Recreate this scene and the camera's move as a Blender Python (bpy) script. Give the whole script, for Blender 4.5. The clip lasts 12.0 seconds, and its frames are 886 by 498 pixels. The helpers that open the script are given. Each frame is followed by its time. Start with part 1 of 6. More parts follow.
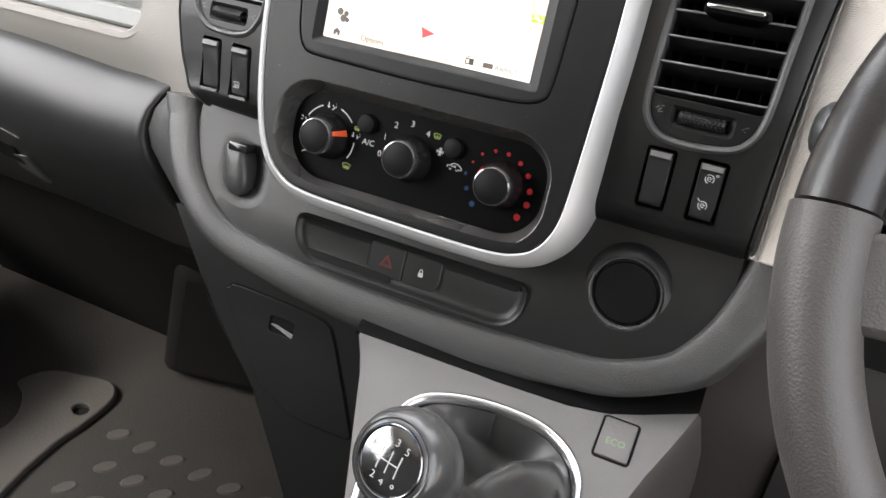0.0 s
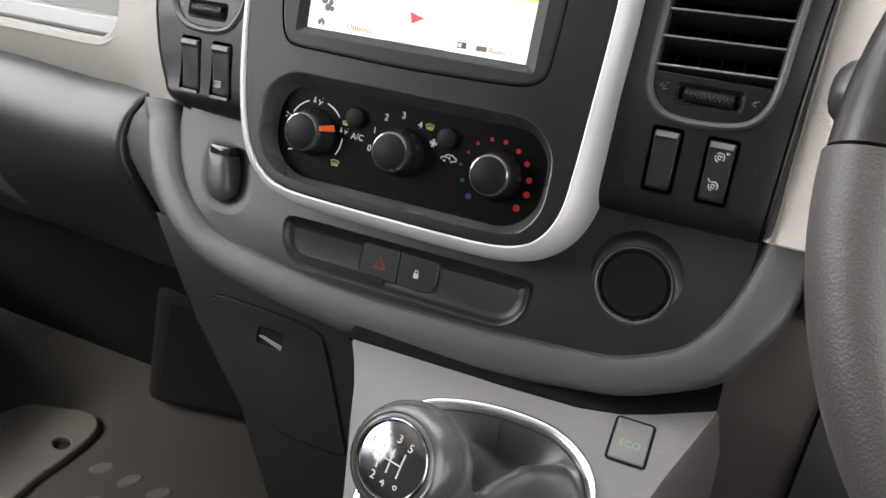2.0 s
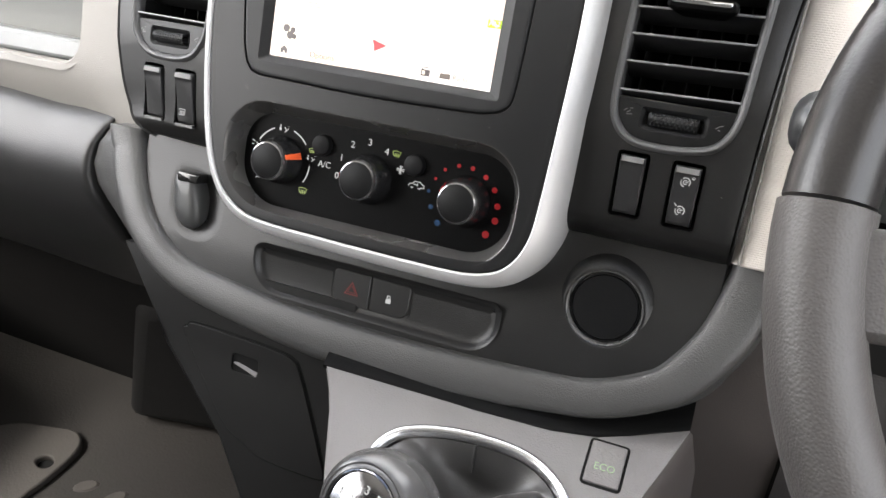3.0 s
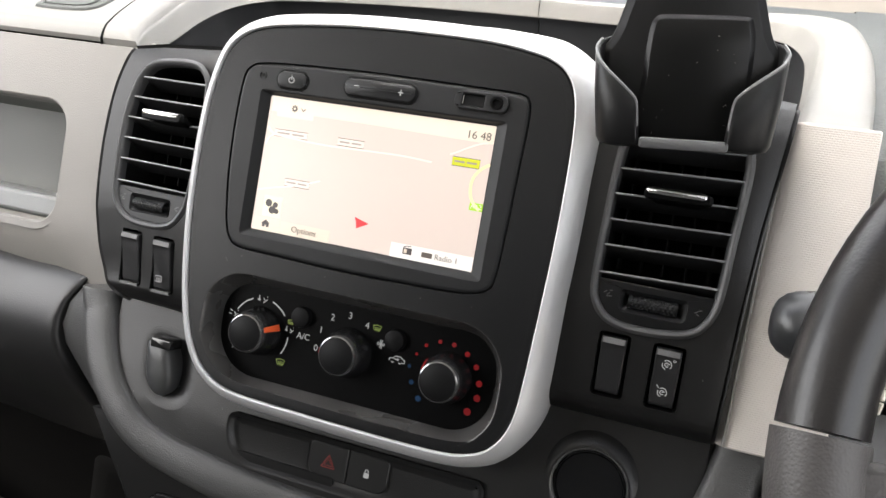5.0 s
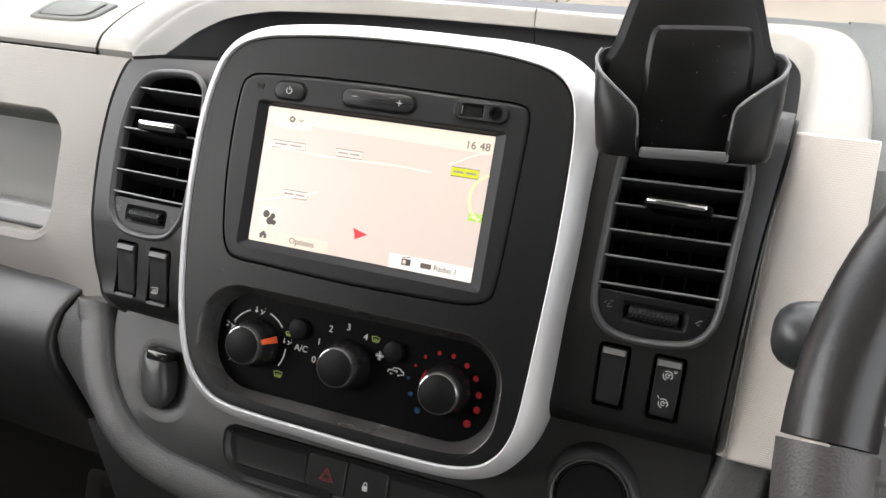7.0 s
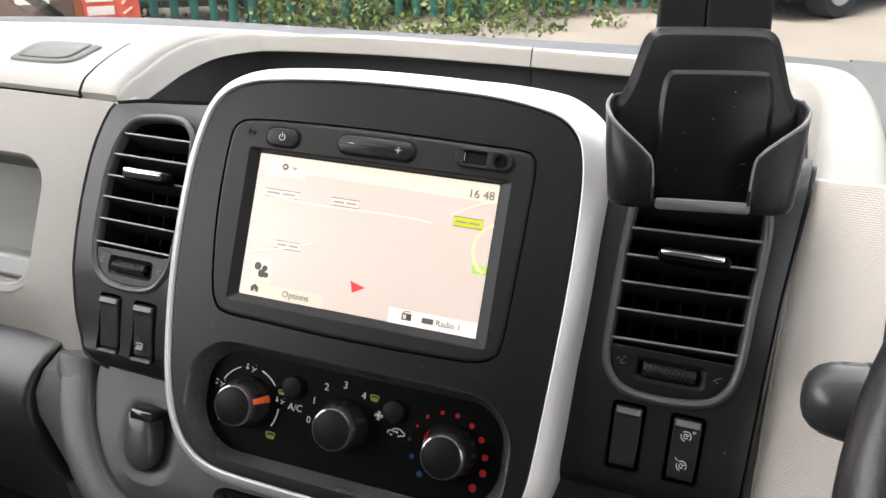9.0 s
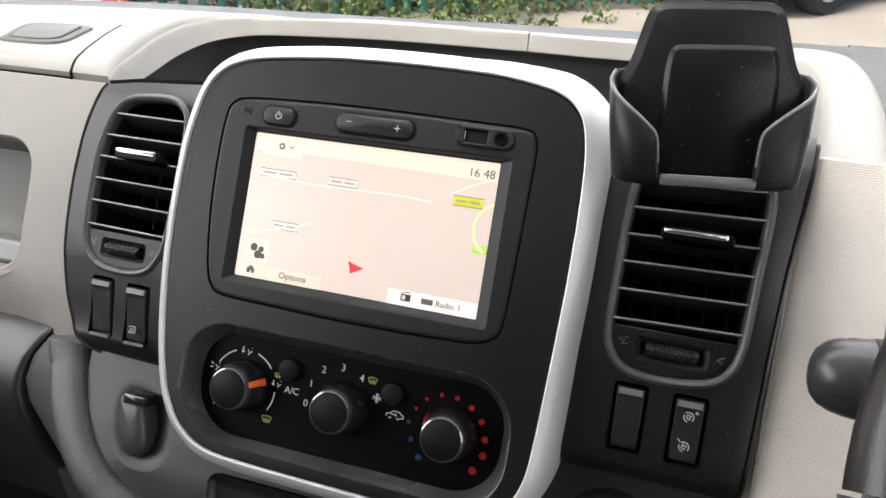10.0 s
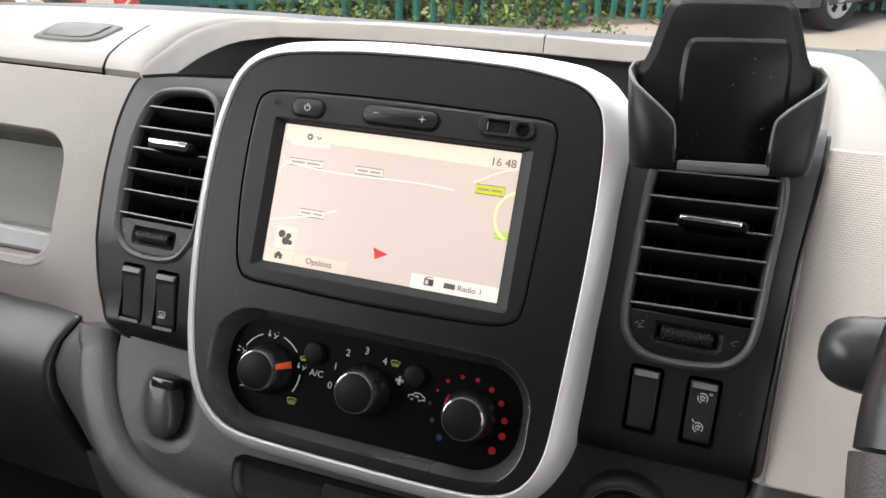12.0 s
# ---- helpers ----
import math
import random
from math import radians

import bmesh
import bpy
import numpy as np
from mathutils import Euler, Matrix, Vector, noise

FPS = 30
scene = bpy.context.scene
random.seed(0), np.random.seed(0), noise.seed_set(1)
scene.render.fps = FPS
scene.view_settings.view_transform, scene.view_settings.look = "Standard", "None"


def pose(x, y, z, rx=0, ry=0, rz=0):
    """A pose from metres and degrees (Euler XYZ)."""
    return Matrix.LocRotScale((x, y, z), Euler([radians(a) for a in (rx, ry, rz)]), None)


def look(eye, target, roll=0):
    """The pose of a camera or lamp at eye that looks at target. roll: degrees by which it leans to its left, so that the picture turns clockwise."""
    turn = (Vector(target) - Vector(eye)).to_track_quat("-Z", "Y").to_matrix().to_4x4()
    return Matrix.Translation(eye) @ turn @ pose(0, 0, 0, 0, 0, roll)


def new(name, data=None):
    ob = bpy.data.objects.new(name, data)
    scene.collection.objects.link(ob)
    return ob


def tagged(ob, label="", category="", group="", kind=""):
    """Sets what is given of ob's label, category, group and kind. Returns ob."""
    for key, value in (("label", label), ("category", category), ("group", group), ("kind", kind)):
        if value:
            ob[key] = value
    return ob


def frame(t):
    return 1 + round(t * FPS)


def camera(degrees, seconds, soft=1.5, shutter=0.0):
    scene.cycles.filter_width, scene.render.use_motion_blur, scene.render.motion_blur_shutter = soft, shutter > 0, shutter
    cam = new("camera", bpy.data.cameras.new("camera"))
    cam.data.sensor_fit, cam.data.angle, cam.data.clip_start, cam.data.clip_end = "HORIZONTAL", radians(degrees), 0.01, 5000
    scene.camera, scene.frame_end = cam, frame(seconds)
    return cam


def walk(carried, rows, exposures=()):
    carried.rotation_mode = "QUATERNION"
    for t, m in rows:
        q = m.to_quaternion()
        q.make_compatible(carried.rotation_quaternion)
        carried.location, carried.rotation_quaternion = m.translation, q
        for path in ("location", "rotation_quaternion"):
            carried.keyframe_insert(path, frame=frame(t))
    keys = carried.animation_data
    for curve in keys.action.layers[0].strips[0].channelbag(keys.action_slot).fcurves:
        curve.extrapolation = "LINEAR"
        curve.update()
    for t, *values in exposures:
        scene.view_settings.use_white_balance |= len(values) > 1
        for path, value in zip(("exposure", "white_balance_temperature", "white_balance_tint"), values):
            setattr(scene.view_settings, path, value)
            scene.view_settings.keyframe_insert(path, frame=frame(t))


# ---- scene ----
cam = camera(57.87, 12.0)
PATH = [
    (0, 0.236, -0.4543, 1.4156, 51.173, -0.204, 26.972),
    (0.5, 0.2257, -0.4796, 1.3992, 52.349, -0.248, 27.77),
    (1, 0.2129, -0.4675, 1.3961, 55.431, -0.804, 28.348),
    (1.5, 0.2094, -0.4464, 1.3978, 55.591, -0.082, 26.878),
    (2, 0.2275, -0.4497, 1.3767, 53.68, 0.602, 25.296),
    (2.5, 0.2262, -0.4315, 1.384, 51.933, 1.231, 24.312),
    (3, 0.2308, -0.4287, 1.3966, 52.62, 1.432, 23.562),
    (3.5, 0.2177, -0.4237, 1.4189, 56.563, 0.507, 23.04),
    (3.7, 0.2114, -0.4184, 1.4245, 57.81, 0.224, 22.938),
    (5.3, 0.2106, -0.4096, 1.4328, 60.225, 0.026, 21.177),
    (5.5, 0.2095, -0.4093, 1.4319, 60.259, 0.001, 21.203),
    (6, 0.2101, -0.4091, 1.4321, 60.456, -0.087, 21.025),
    (6.5, 0.2093, -0.4109, 1.4322, 60.724, -0.164, 20.88),
    (8.5, 0.1919, -0.3924, 1.4317, 61.578, 0.362, 20.18),
    (9, 0.1876, -0.3864, 1.4323, 63.03, -0.1, 19.621),
    (9.5, 0.1841, -0.3817, 1.4255, 63.338, -0.385, 19.191),
    (10, 0.1817, -0.387, 1.4209, 62.776, -0.481, 18.98),
    (10.5, 0.1824, -0.3924, 1.4237, 62.812, -0.708, 19.138),
    (11, 0.1828, -0.3966, 1.425, 63.414, -0.63, 19.161),
    (11.5, 0.1834, -0.4034, 1.4242, 63.936, -0.646, 19.192),
    (12, 0.1801, -0.4112, 1.4141, 63.746, -0.722, 19.594),
]
EXPOSURES = [(0.0, 1.6), (0.5, 1.85), (1.0, 1.9), (1.5, 1.65), (2.0, 1.55), (3.0, 1.85), (3.5, 1.6), (5.3, 1.1), (9.0, 1.08), (10.5, 1.0), (12.0, 0.95)]
walk(cam, [(t, pose(*r)) for t, *r in PATH], EXPOSURES)

# ---------------------------------------------------------------- light
SUN_ELEVATION, SUN_TURN = radians(48), radians(200)
world = bpy.data.worlds.new("sky")
scene.world = world
world.use_nodes = True
wn, wl = world.node_tree.nodes, world.node_tree.links
sky = wn.new("ShaderNodeTexSky")
sky.sky_type, sky.sun_disc = "NISHITA", False
sky.sun_elevation, sky.sun_rotation = SUN_ELEVATION, SUN_TURN
sky.air_density, sky.dust_density, sky.ozone_density = 1.0, 4.0, 1.0
wl.new(sky.outputs[0], wn["Background"].inputs[0])
wn["Background"].inputs[1].default_value = 0.13
sun_data = bpy.data.lights.new("sun", "SUN")
sun_data.energy, sun_data.angle, sun_data.color = 3.4, radians(25), (1.0, 0.96, 0.9)
sun = new("sun", sun_data)
sun.matrix_world = look((0, 0, 20), (7.5, 9.0, 0))


def window_light(name, width, height, eye, target, watts):
    """Daylight through an opening of the cab."""
    d = bpy.data.lights.new(name, "AREA")
    d.shape, d.size, d.size_y, d.energy, d.color = "RECTANGLE", width, height, watts, (1.0, 0.975, 0.945)
    ob = new(name, d)
    ob.matrix_world = look(eye, target)


window_light("daylight_left", 1.3, 0.5, (-0.90, -0.52, 1.59), (0.3, -0.2, 1.1), 6.0)
window_light("daylight_right", 1.1, 1.0, (0.93, -0.50, 1.42), (-0.2, -0.15, 1.0), 4.2)
window_light("daylight_windscreen", 1.5, 0.75, (0.0, 0.28, 1.68), (0.0, -0.28, 1.1), 8.0)

# ---------------------------------------------------------------- materials
def ramp_mix(nt, fac, a, b):
    m = nt.nodes.new("ShaderNodeMix")
    m.data_type = "RGBA"
    nt.links.new(fac, m.inputs["Factor"])
    m.inputs["A"].default_value, m.inputs["B"].default_value = (*a, 1), (*b, 1)
    return m.outputs["Result"]


def surface(name, color, rough=0.5, grain=0.0, size=900.0, vary=0.12, metal=0.0, spec=0.5, coat=0.0, blotch=14.0, smear=0.12):
    """A plastic, rubber or metal: large uneven tone, fine grain relief, uneven gloss."""
    m = bpy.data.materials.new(name)
    m.use_nodes = True
    nt = m.node_tree
    p = nt.nodes["Principled BSDF"]
    co = nt.nodes.new("ShaderNodeTexCoord").outputs["Object"]
    big = nt.nodes.new("ShaderNodeTexNoise")
    big.inputs["Scale"].default_value, big.inputs["Detail"].default_value = blotch, 5
    nt.links.new(co, big.inputs["Vector"])
    lo = tuple(c * (1 - vary) for c in color)
    hi = tuple(min(1, c * (1 + vary)) for c in color)
    nt.links.new(ramp_mix(nt, big.outputs["Fac"], lo, hi), p.inputs["Base Color"])
    gl = nt.nodes.new("ShaderNodeMapRange")
    gl.inputs["To Min"].default_value, gl.inputs["To Max"].default_value = max(0.03, rough - smear), min(1, rough + smear)
    nt.links.new(big.outputs["Fac"], gl.inputs["Value"])
    nt.links.new(gl.outputs[0], p.inputs["Roughness"])
    p.inputs["Metallic"].default_value, p.inputs["Specular IOR Level"].default_value = metal, spec
    p.inputs["Coat Weight"].default_value = coat
    if grain:
        v = nt.nodes.new("ShaderNodeTexVoronoi")
        v.feature, v.inputs["Scale"].default_value = "SMOOTH_F1", size
        nt.links.new(co, v.inputs["Vector"])
        b = nt.nodes.new("ShaderNodeBump")
        b.inputs["Strength"].default_value, b.inputs["Distance"].default_value = grain, 0.0006
        nt.links.new(v.outputs["Distance"], b.inputs["Height"])
        nt.links.new(b.outputs[0], p.inputs["Normal"])
    return m


def glow(name, color, strength):
    m = bpy.data.materials.new(name)
    m.use_nodes = True
    p = m.node_tree.nodes["Principled BSDF"]
    p.inputs["Base Color"].default_value = (*[c * 0.3 for c in color], 1)
    p.inputs["Emission Color"].default_value = (*color, 1)
    p.inputs["Emission Strength"].default_value = strength
    p.inputs["Roughness"].default_value = 0.25
    return m


BLACK_PANEL = surface("black_panel", (0.0024, 0.0026, 0.0030), 0.40, 0.10, 1500, 0.25, spec=0.33, smear=0.05)
FASCIA = surface("fascia_black", (0.0085, 0.0083, 0.0082), 0.40, 0.12, 1500, 0.2, spec=0.42, smear=0.05)
BLACK_SATIN = surface("black_satin", (0.0026, 0.0026, 0.0027), 0.42, 0.05, 1500, 0.25, spec=0.06)
RECESS_SATIN = surface("recess_satin", (0.046, 0.0445, 0.043), 0.28, 0.05, 1500, 0.15, spec=0.95)
UNIT_GREY = surface("unit_grey", (0.0075, 0.0078, 0.0084), 0.45, 0.06, 1600, 0.12, spec=0.28)
DARK_GREY = surface("dark_grey_plastic", (0.0092, 0.0091, 0.0091), 0.37, 0.20, 1400, 0.12, spec=0.42, smear=0.05)
DASH_GREY = surface("dash_grey_plastic", (0.0180, 0.0179, 0.0179), 0.34, 0.18, 1100, 0.10, spec=0.5, smear=0.03)
GRAIN_GREY = surface("grained_grey_plastic", (0.048, 0.0478, 0.047), 0.40, 0.36, 1150, 0.12, spec=0.5, smear=0.06)
CONSOLE_GREY = surface("console_grey_plastic", (0.122, 0.116, 0.1135), 0.46, 0.35, 1000, 0.08)
KNOB_GREY = surface("knob_grey", (0.062, 0.062, 0.063), 0.23, 0.08, 1500, 0.2, metal=0.3, spec=0.7, smear=0.04)
WELL_BLACK = surface("well_lining", (0.032, 0.0325, 0.034), 0.5, 0.2, 900, 0.15, spec=0.3)
OUTLET_GREY = surface("outlet_grey", (0.060, 0.063, 0.059), 0.5, 0.2, 1300, 0.06)
HOOD_GREY = surface("hood_grey", (0.052, 0.055, 0.052), 0.55, 0.5, 700, 0.12)
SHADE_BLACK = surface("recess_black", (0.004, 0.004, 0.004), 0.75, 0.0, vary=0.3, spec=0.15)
BEIGE = surface("beige_plastic", (0.180, 0.1695, 0.156), 0.5, 0.25, 1300, 0.04)
PALE = surface("pale_plastic", (0.178, 0.171, 0.159), 0.5, 0.25, 1300, 0.04)
TRAY_GREY = surface("tray_grey_plastic", (0.115, 0.118, 0.108), 0.5, 0.3, 1300, 0.08)
SILVER = surface("silver_paint", (0.56, 0.56, 0.565), 0.46, 0.04, 3000, 0.05, metal=0.45)
CHROME = surface("chrome", (0.80, 0.80, 0.80), 0.12, 0, vary=0.05, metal=1.0, smear=0.06)
SATIN_CHROME = surface("satin_chrome", (0.68, 0.68, 0.685), 0.24, 0, vary=0.06, metal=1.0, smear=0.08)
CAP_CHROME = surface("cap_chrome", (0.26, 0.26, 0.27), 0.14, 0, vary=0.35, metal=1.0, smear=0.05)
CHROME_DULL = surface("dull_chrome", (0.24, 0.24, 0.245), 0.12, 0, vary=0.15, metal=0.9, smear=0.08)
KNOB_BLACK = surface("knob_rubber", (0.0055, 0.0055, 0.0058), 0.48, 0.08, 1700, 0.2, spec=0.12)
LEATHER = surface("black_leather", (0.014, 0.0128, 0.0125), 0.31, 0.14, 850, 0.25, smear=0.05)
GAITER = surface("gaiter_leather", (0.026, 0.0255, 0.025), 0.36, 0.14, 900, 0.2, spec=0.5, smear=0.05)
HOLDER = surface("holder_plastic", (0.004, 0.004, 0.0041), 0.34, 0.06, 1500, 0.15, spec=0.26)
HOLDER_SIDE = surface("holder_side_plastic", (0.0055, 0.0055, 0.0058), 0.40, 0.06, 1500, 0.15, spec=0.3, smear=0.04)
RUBBER = surface("rubber_mat", (0.021, 0.019, 0.0172), 0.75, 0.5, 300, 0.3, blotch=9, spec=0.2)
RUBBER_LIGHT = surface("worn_rubber", (0.045, 0.0405, 0.0362), 0.7, 0.4, 300, 0.25, blotch=9, spec=0.25)
CEILING_PALE = surface("pale_headlining", (0.45, 0.44, 0.42), 0.9, 0.2, 500, 0.08)
BULKHEAD = surface("dark_bulkhead", (0.045, 0.044, 0.043), 0.8, 0.2, 300, 0.15)
LINING = surface("cab_lining", (0.07, 0.069, 0.067), 0.85, 0.2, 500, 0.1)
# Printed marks get a slight emission, added only to brighten them.
WHITE_PRINT = glow("white_print", (0.72, 0.72, 0.71), 0.14)
GREEN_PRINT = glow("green_print", (0.35, 0.45, 0.12), 0.12)
ECO_PRINT = glow("eco_print", (0.40, 0.56, 0.33), 0.18)
RED_PRINT = glow("red_print", (0.38, 0.018, 0.022), 0.11)
BLUE_PRINT = glow("blue_print", (0.022, 0.07, 0.16), 0.08)
ORANGE = surface("orange_pointer", (0.55, 0.08, 0.02), 0.4, 0, vary=0.05)
DIM_RED = surface("dim_red", (0.16, 0.02, 0.018), 0.5, 0, vary=0.1)
GREY_PRINT = surface("grey_print", (0.10, 0.10, 0.10), 0.5, 0, vary=0.1)
GREEN_STEEL = surface("green_paint", (0.02, 0.14, 0.11), 0.45, 0, vary=0.2, blotch=5)
TYRE = surface("tyre", (0.02, 0.02, 0.02), 0.8, 0.3, 200, 0.2)
WHEEL_GREY = surface("wheel_grained_grey", (0.056, 0.052, 0.050), 0.45, 0.34, 950, 0.12)
THREAD = surface("thread", (0.62, 0.58, 0.50), 0.8, 0, vary=0.1)


def ribbed(name, color):
    """Beige plastic with a fine moulded weave of short level ribs."""
    m = surface(name, color, 0.5, 0, vary=0.04)
    nt = m.node_tree
    co = nt.nodes.new("ShaderNodeTexCoord").outputs["Object"]
    turn = nt.nodes.new("ShaderNodeMapping")
    turn.inputs["Rotation"].default_value = (radians(-90), 0, 0)
    nt.links.new(co, turn.inputs["Vector"])
    w = nt.nodes.new("ShaderNodeTexBrick")
    w.inputs["Color1"].default_value = w.inputs["Color2"].default_value = (1, 1, 1, 1)
    w.inputs["Mortar"].default_value = (0, 0, 0, 1)
    w.inputs["Scale"].default_value = 1.0
    w.inputs["Brick Width"].default_value, w.inputs["Row Height"].default_value = 0.0026, 0.0013
    w.inputs["Mortar Size"].default_value, w.inputs["Mortar Smooth"].default_value = 0.00045, 1.0
    nt.links.new(turn.outputs[0], w.inputs["Vector"])
    b = nt.nodes.new("ShaderNodeBump")
    b.inputs["Strength"].default_value, b.inputs["Distance"].default_value = 0.30, 0.0006
    nt.links.new(w.outputs["Color"], b.inputs["Height"])
    nt.links.new(b.outputs[0], nt.nodes["Principled BSDF"].inputs["Normal"])
    return m


RIBBED = ribbed("ribbed_beige", (0.50, 0.465, 0.428))

GLASS = bpy.data.materials.new("glass")
GLASS.use_nodes = True
gp = GLASS.node_tree.nodes["Principled BSDF"]
gp.inputs["Transmission Weight"].default_value, gp.inputs["Roughness"].default_value, gp.inputs["IOR"].default_value = 1.0, 0.0, 1.15


def ground_material():
    m = surface("sandy_tarmac", (0.36, 0.322, 0.272), 0.9, 0.6, 40, 0.25, blotch=1.3)
    return m


SAND = ground_material()

# ---------------------------------------------------------------- building helpers
PANEL = pose(0, 0, 1.22, -28)      # frame of the centre console face: x right, y into the dash, z up along the face
MM = 0.001


def thing(name, label, category, group="", kind="", m=PANEL):
    ob = new(name)
    ob.empty_display_size = 0.05
    ob.matrix_world = m
    return tagged(ob, label, category, group, kind)


def part(name, bm, mat, parent=None, label="", smooth=35, bevel=0.0, seg=2):
    bmesh.ops.recalc_face_normals(bm, faces=bm.faces[:])
    me = bpy.data.meshes.new(name)
    bm.to_mesh(me)
    bm.free()
    me.materials.append(mat)
    if smooth:
        me.polygons.foreach_set("use_smooth", [True] * len(me.polygons))
        me.set_sharp_from_angle(angle=radians(smooth))
    ob = new(name, me)
    ob.parent = parent
    if bevel:
        mod = ob.modifiers.new("bevel", "BEVEL")
        mod.width, mod.segments, mod.limit_method, mod.angle_limit = bevel, seg, "ANGLE", radians(40)
    return tagged(ob, label)


def rrect(x0, z0, x1, z1, r, n=8):
    """Rounded rectangle, counter-clockwise seen from the driver; r: one radius or four (bl, br, tr, tl)."""
    rs = (r,) * 4 if isinstance(r, (int, float)) else r
    pts = []
    for (cx, cz, a0), q in zip(((x0, z0, 180), (x1, z0, 270), (x1, z1, 0), (x0, z1, 90)), rs):
        ox = cx + (q if cx == x0 else -q)
        oz = cz + (q if cz == z0 else -q)
        for i in range(n + 1):
            a = radians(a0 + 90 * i / n)
            pts.append((ox + q * math.cos(a), oz + q * math.sin(a)))
    return pts


def arc(cx, cz, r, a0, a1, n=24):
    return [(cx + r * math.cos(radians(a0 + (a1 - a0) * i / n)), cz + r * math.sin(radians(a0 + (a1 - a0) * i / n))) for i in range(n + 1)]


def smooth_line(pts, n=6, closed=False):
    """Catmull-Rom through the given points."""
    pts = [Vector(p) for p in pts]
    out, c = [], len(pts)
    for i in range(c if closed else c - 1):
        g = lambda k: pts[k % c] if closed else pts[min(max(k, 0), c - 1)]
        p0, p1, p2, p3 = g(i - 1), g(i), g(i + 1), g(i + 2)
        for k in range(n):
            t = k / n
            out.append(0.5 * ((2 * p1) + (p2 - p0) * t + (2 * p0 - 5 * p1 + 4 * p2 - p3) * t * t + (3 * p1 - p0 - 3 * p2 + p3) * t ** 3))
    if not closed:
        out.append(pts[-1])
    return [tuple(p) for p in out]


def strips(bm, rows, closed=True, cap0=False, cap1=False):
    """Quads between rows of points of one length."""
    vs = [[bm.verts.new(p) for p in row] for row in rows]
    n = len(vs[0])
    for a, b in zip(vs, vs[1:]):
        for i in range(n if closed else n - 1):
            j = (i + 1) % n
            bm.faces.new((a[i], a[j], b[j], b[i]))
    for cap, row in ((cap0, vs[0]), (cap1, vs[-1])):
        if cap:
            bm.faces.new(row)
    return bm


def loft(levels, cap0=False, cap1=False, bm=None):
    """levels: (outline in mm, depth in mm)."""
    bm = bm or bmesh.new()
    return strips(bm, [[(x * MM, y * MM, z * MM) for x, z in o] for o, y in levels], True, cap0, cap1)


def slab(outline, y0, y1, bm=None, edge=0.0):
    """A closed plate in the panel plane from depth y0 (front) to y1, with a rounded front edge."""
    o = outline
    if edge:
        c = (sum(p[0] for p in o) / len(o), sum(p[1] for p in o) / len(o))
        grow = lambda e: inset(o, e)
        return loft([(grow(edge), y0), (grow(edge * 0.3), y0 + edge * 0.3), (o, y0 + edge), (o, y1)], True, True, bm)
    return loft([(o, y0), (o, y1)], True, True, bm)


def normals2(o, closed=True):
    n, out = len(o), []
    for i in range(n):
        a = o[i - 1] if closed or i else o[0]
        b = o[(i + 1) % n] if closed or i < n - 1 else o[-1]
        d = Vector((b[0] - a[0], b[1] - a[1]))
        d = d.normalized() if d.length else Vector((1, 0))
        out.append((d.y, -d.x))
    return out


def inset(o, e):
    return [(p[0] - n[0] * e, p[1] - n[1] * e) for p, n in zip(o, normals2(o))]


def sweep2(path, profile, closed=True, bm=None, depth=None, swell=None):
    """profile: (outward, depth) in mm carried along a path in the panel plane; depth(x, z) is added, swell(x, z, depth) widens."""
    bm = bm or bmesh.new()
    ns = normals2(path, closed)
    rows = []
    for (x, z), n in zip(path, ns):
        d = depth(x, z) if depth else 0
        w = [swell(x, z, y) if swell else 1.0 for u, y in profile]
        rows.append([((x + n[0] * u * k) * MM, (y + d) * MM, (z + n[1] * u * k) * MM) for (u, y), k in zip(profile, w)])
    if closed:
        rows.append(rows[0])
    strips(bm, rows, False)
    bmesh.ops.remove_doubles(bm, verts=bm.verts[:], dist=1e-6)
    return bm


def sheet(outer, holes=(), cuts=(), cols=(), shape=None, thick=3.0):
    """A plate with holes, bent to depth shape(x, z) in mm, that many mm thick."""
    bm = bmesh.new()
    for o in (outer, *holes):
        vs = [bm.verts.new((x * MM, 0, z * MM)) for x, z in o]
        for a, b in zip(vs, vs[1:] + vs[:1]):
            bm.edges.new((a, b))
    bmesh.ops.triangle_fill(bm, use_beauty=True, use_dissolve=False, edges=bm.edges[:], normal=(0, -1, 0))
    for z in cuts:
        bmesh.ops.bisect_plane(bm, geom=bm.verts[:] + bm.edges[:] + bm.faces[:], plane_co=(0, 0, z * MM), plane_no=(0, 0, 1))
    for x in cols:
        bmesh.ops.bisect_plane(bm, geom=bm.verts[:] + bm.edges[:] + bm.faces[:], plane_co=(x * MM, 0, 0), plane_no=(1, 0, 0))
    if shape:
        for v in bm.verts:
            v.co.y = shape(v.co.x / MM, v.co.z / MM) * MM
    back = bmesh.ops.extrude_face_region(bm, geom=bm.faces[:])
    for v in back["geom"]:
        if isinstance(v, bmesh.types.BMVert):
            v.co.y += thick * MM
    return bm


def lathe(cx, cz, profile, n=40, bm=None, cap=True):
    """profile: (radius, depth) in mm from the front middle backwards, turned round the panel's normal."""
    bm = bm or bmesh.new()
    rows = [[((cx + r * math.cos(2 * math.pi * i / n)) * MM, y * MM, (cz + r * math.sin(2 * math.pi * i / n)) * MM) for i in range(n)] for r, y in profile]
    return strips(bm, rows, True, cap, cap)


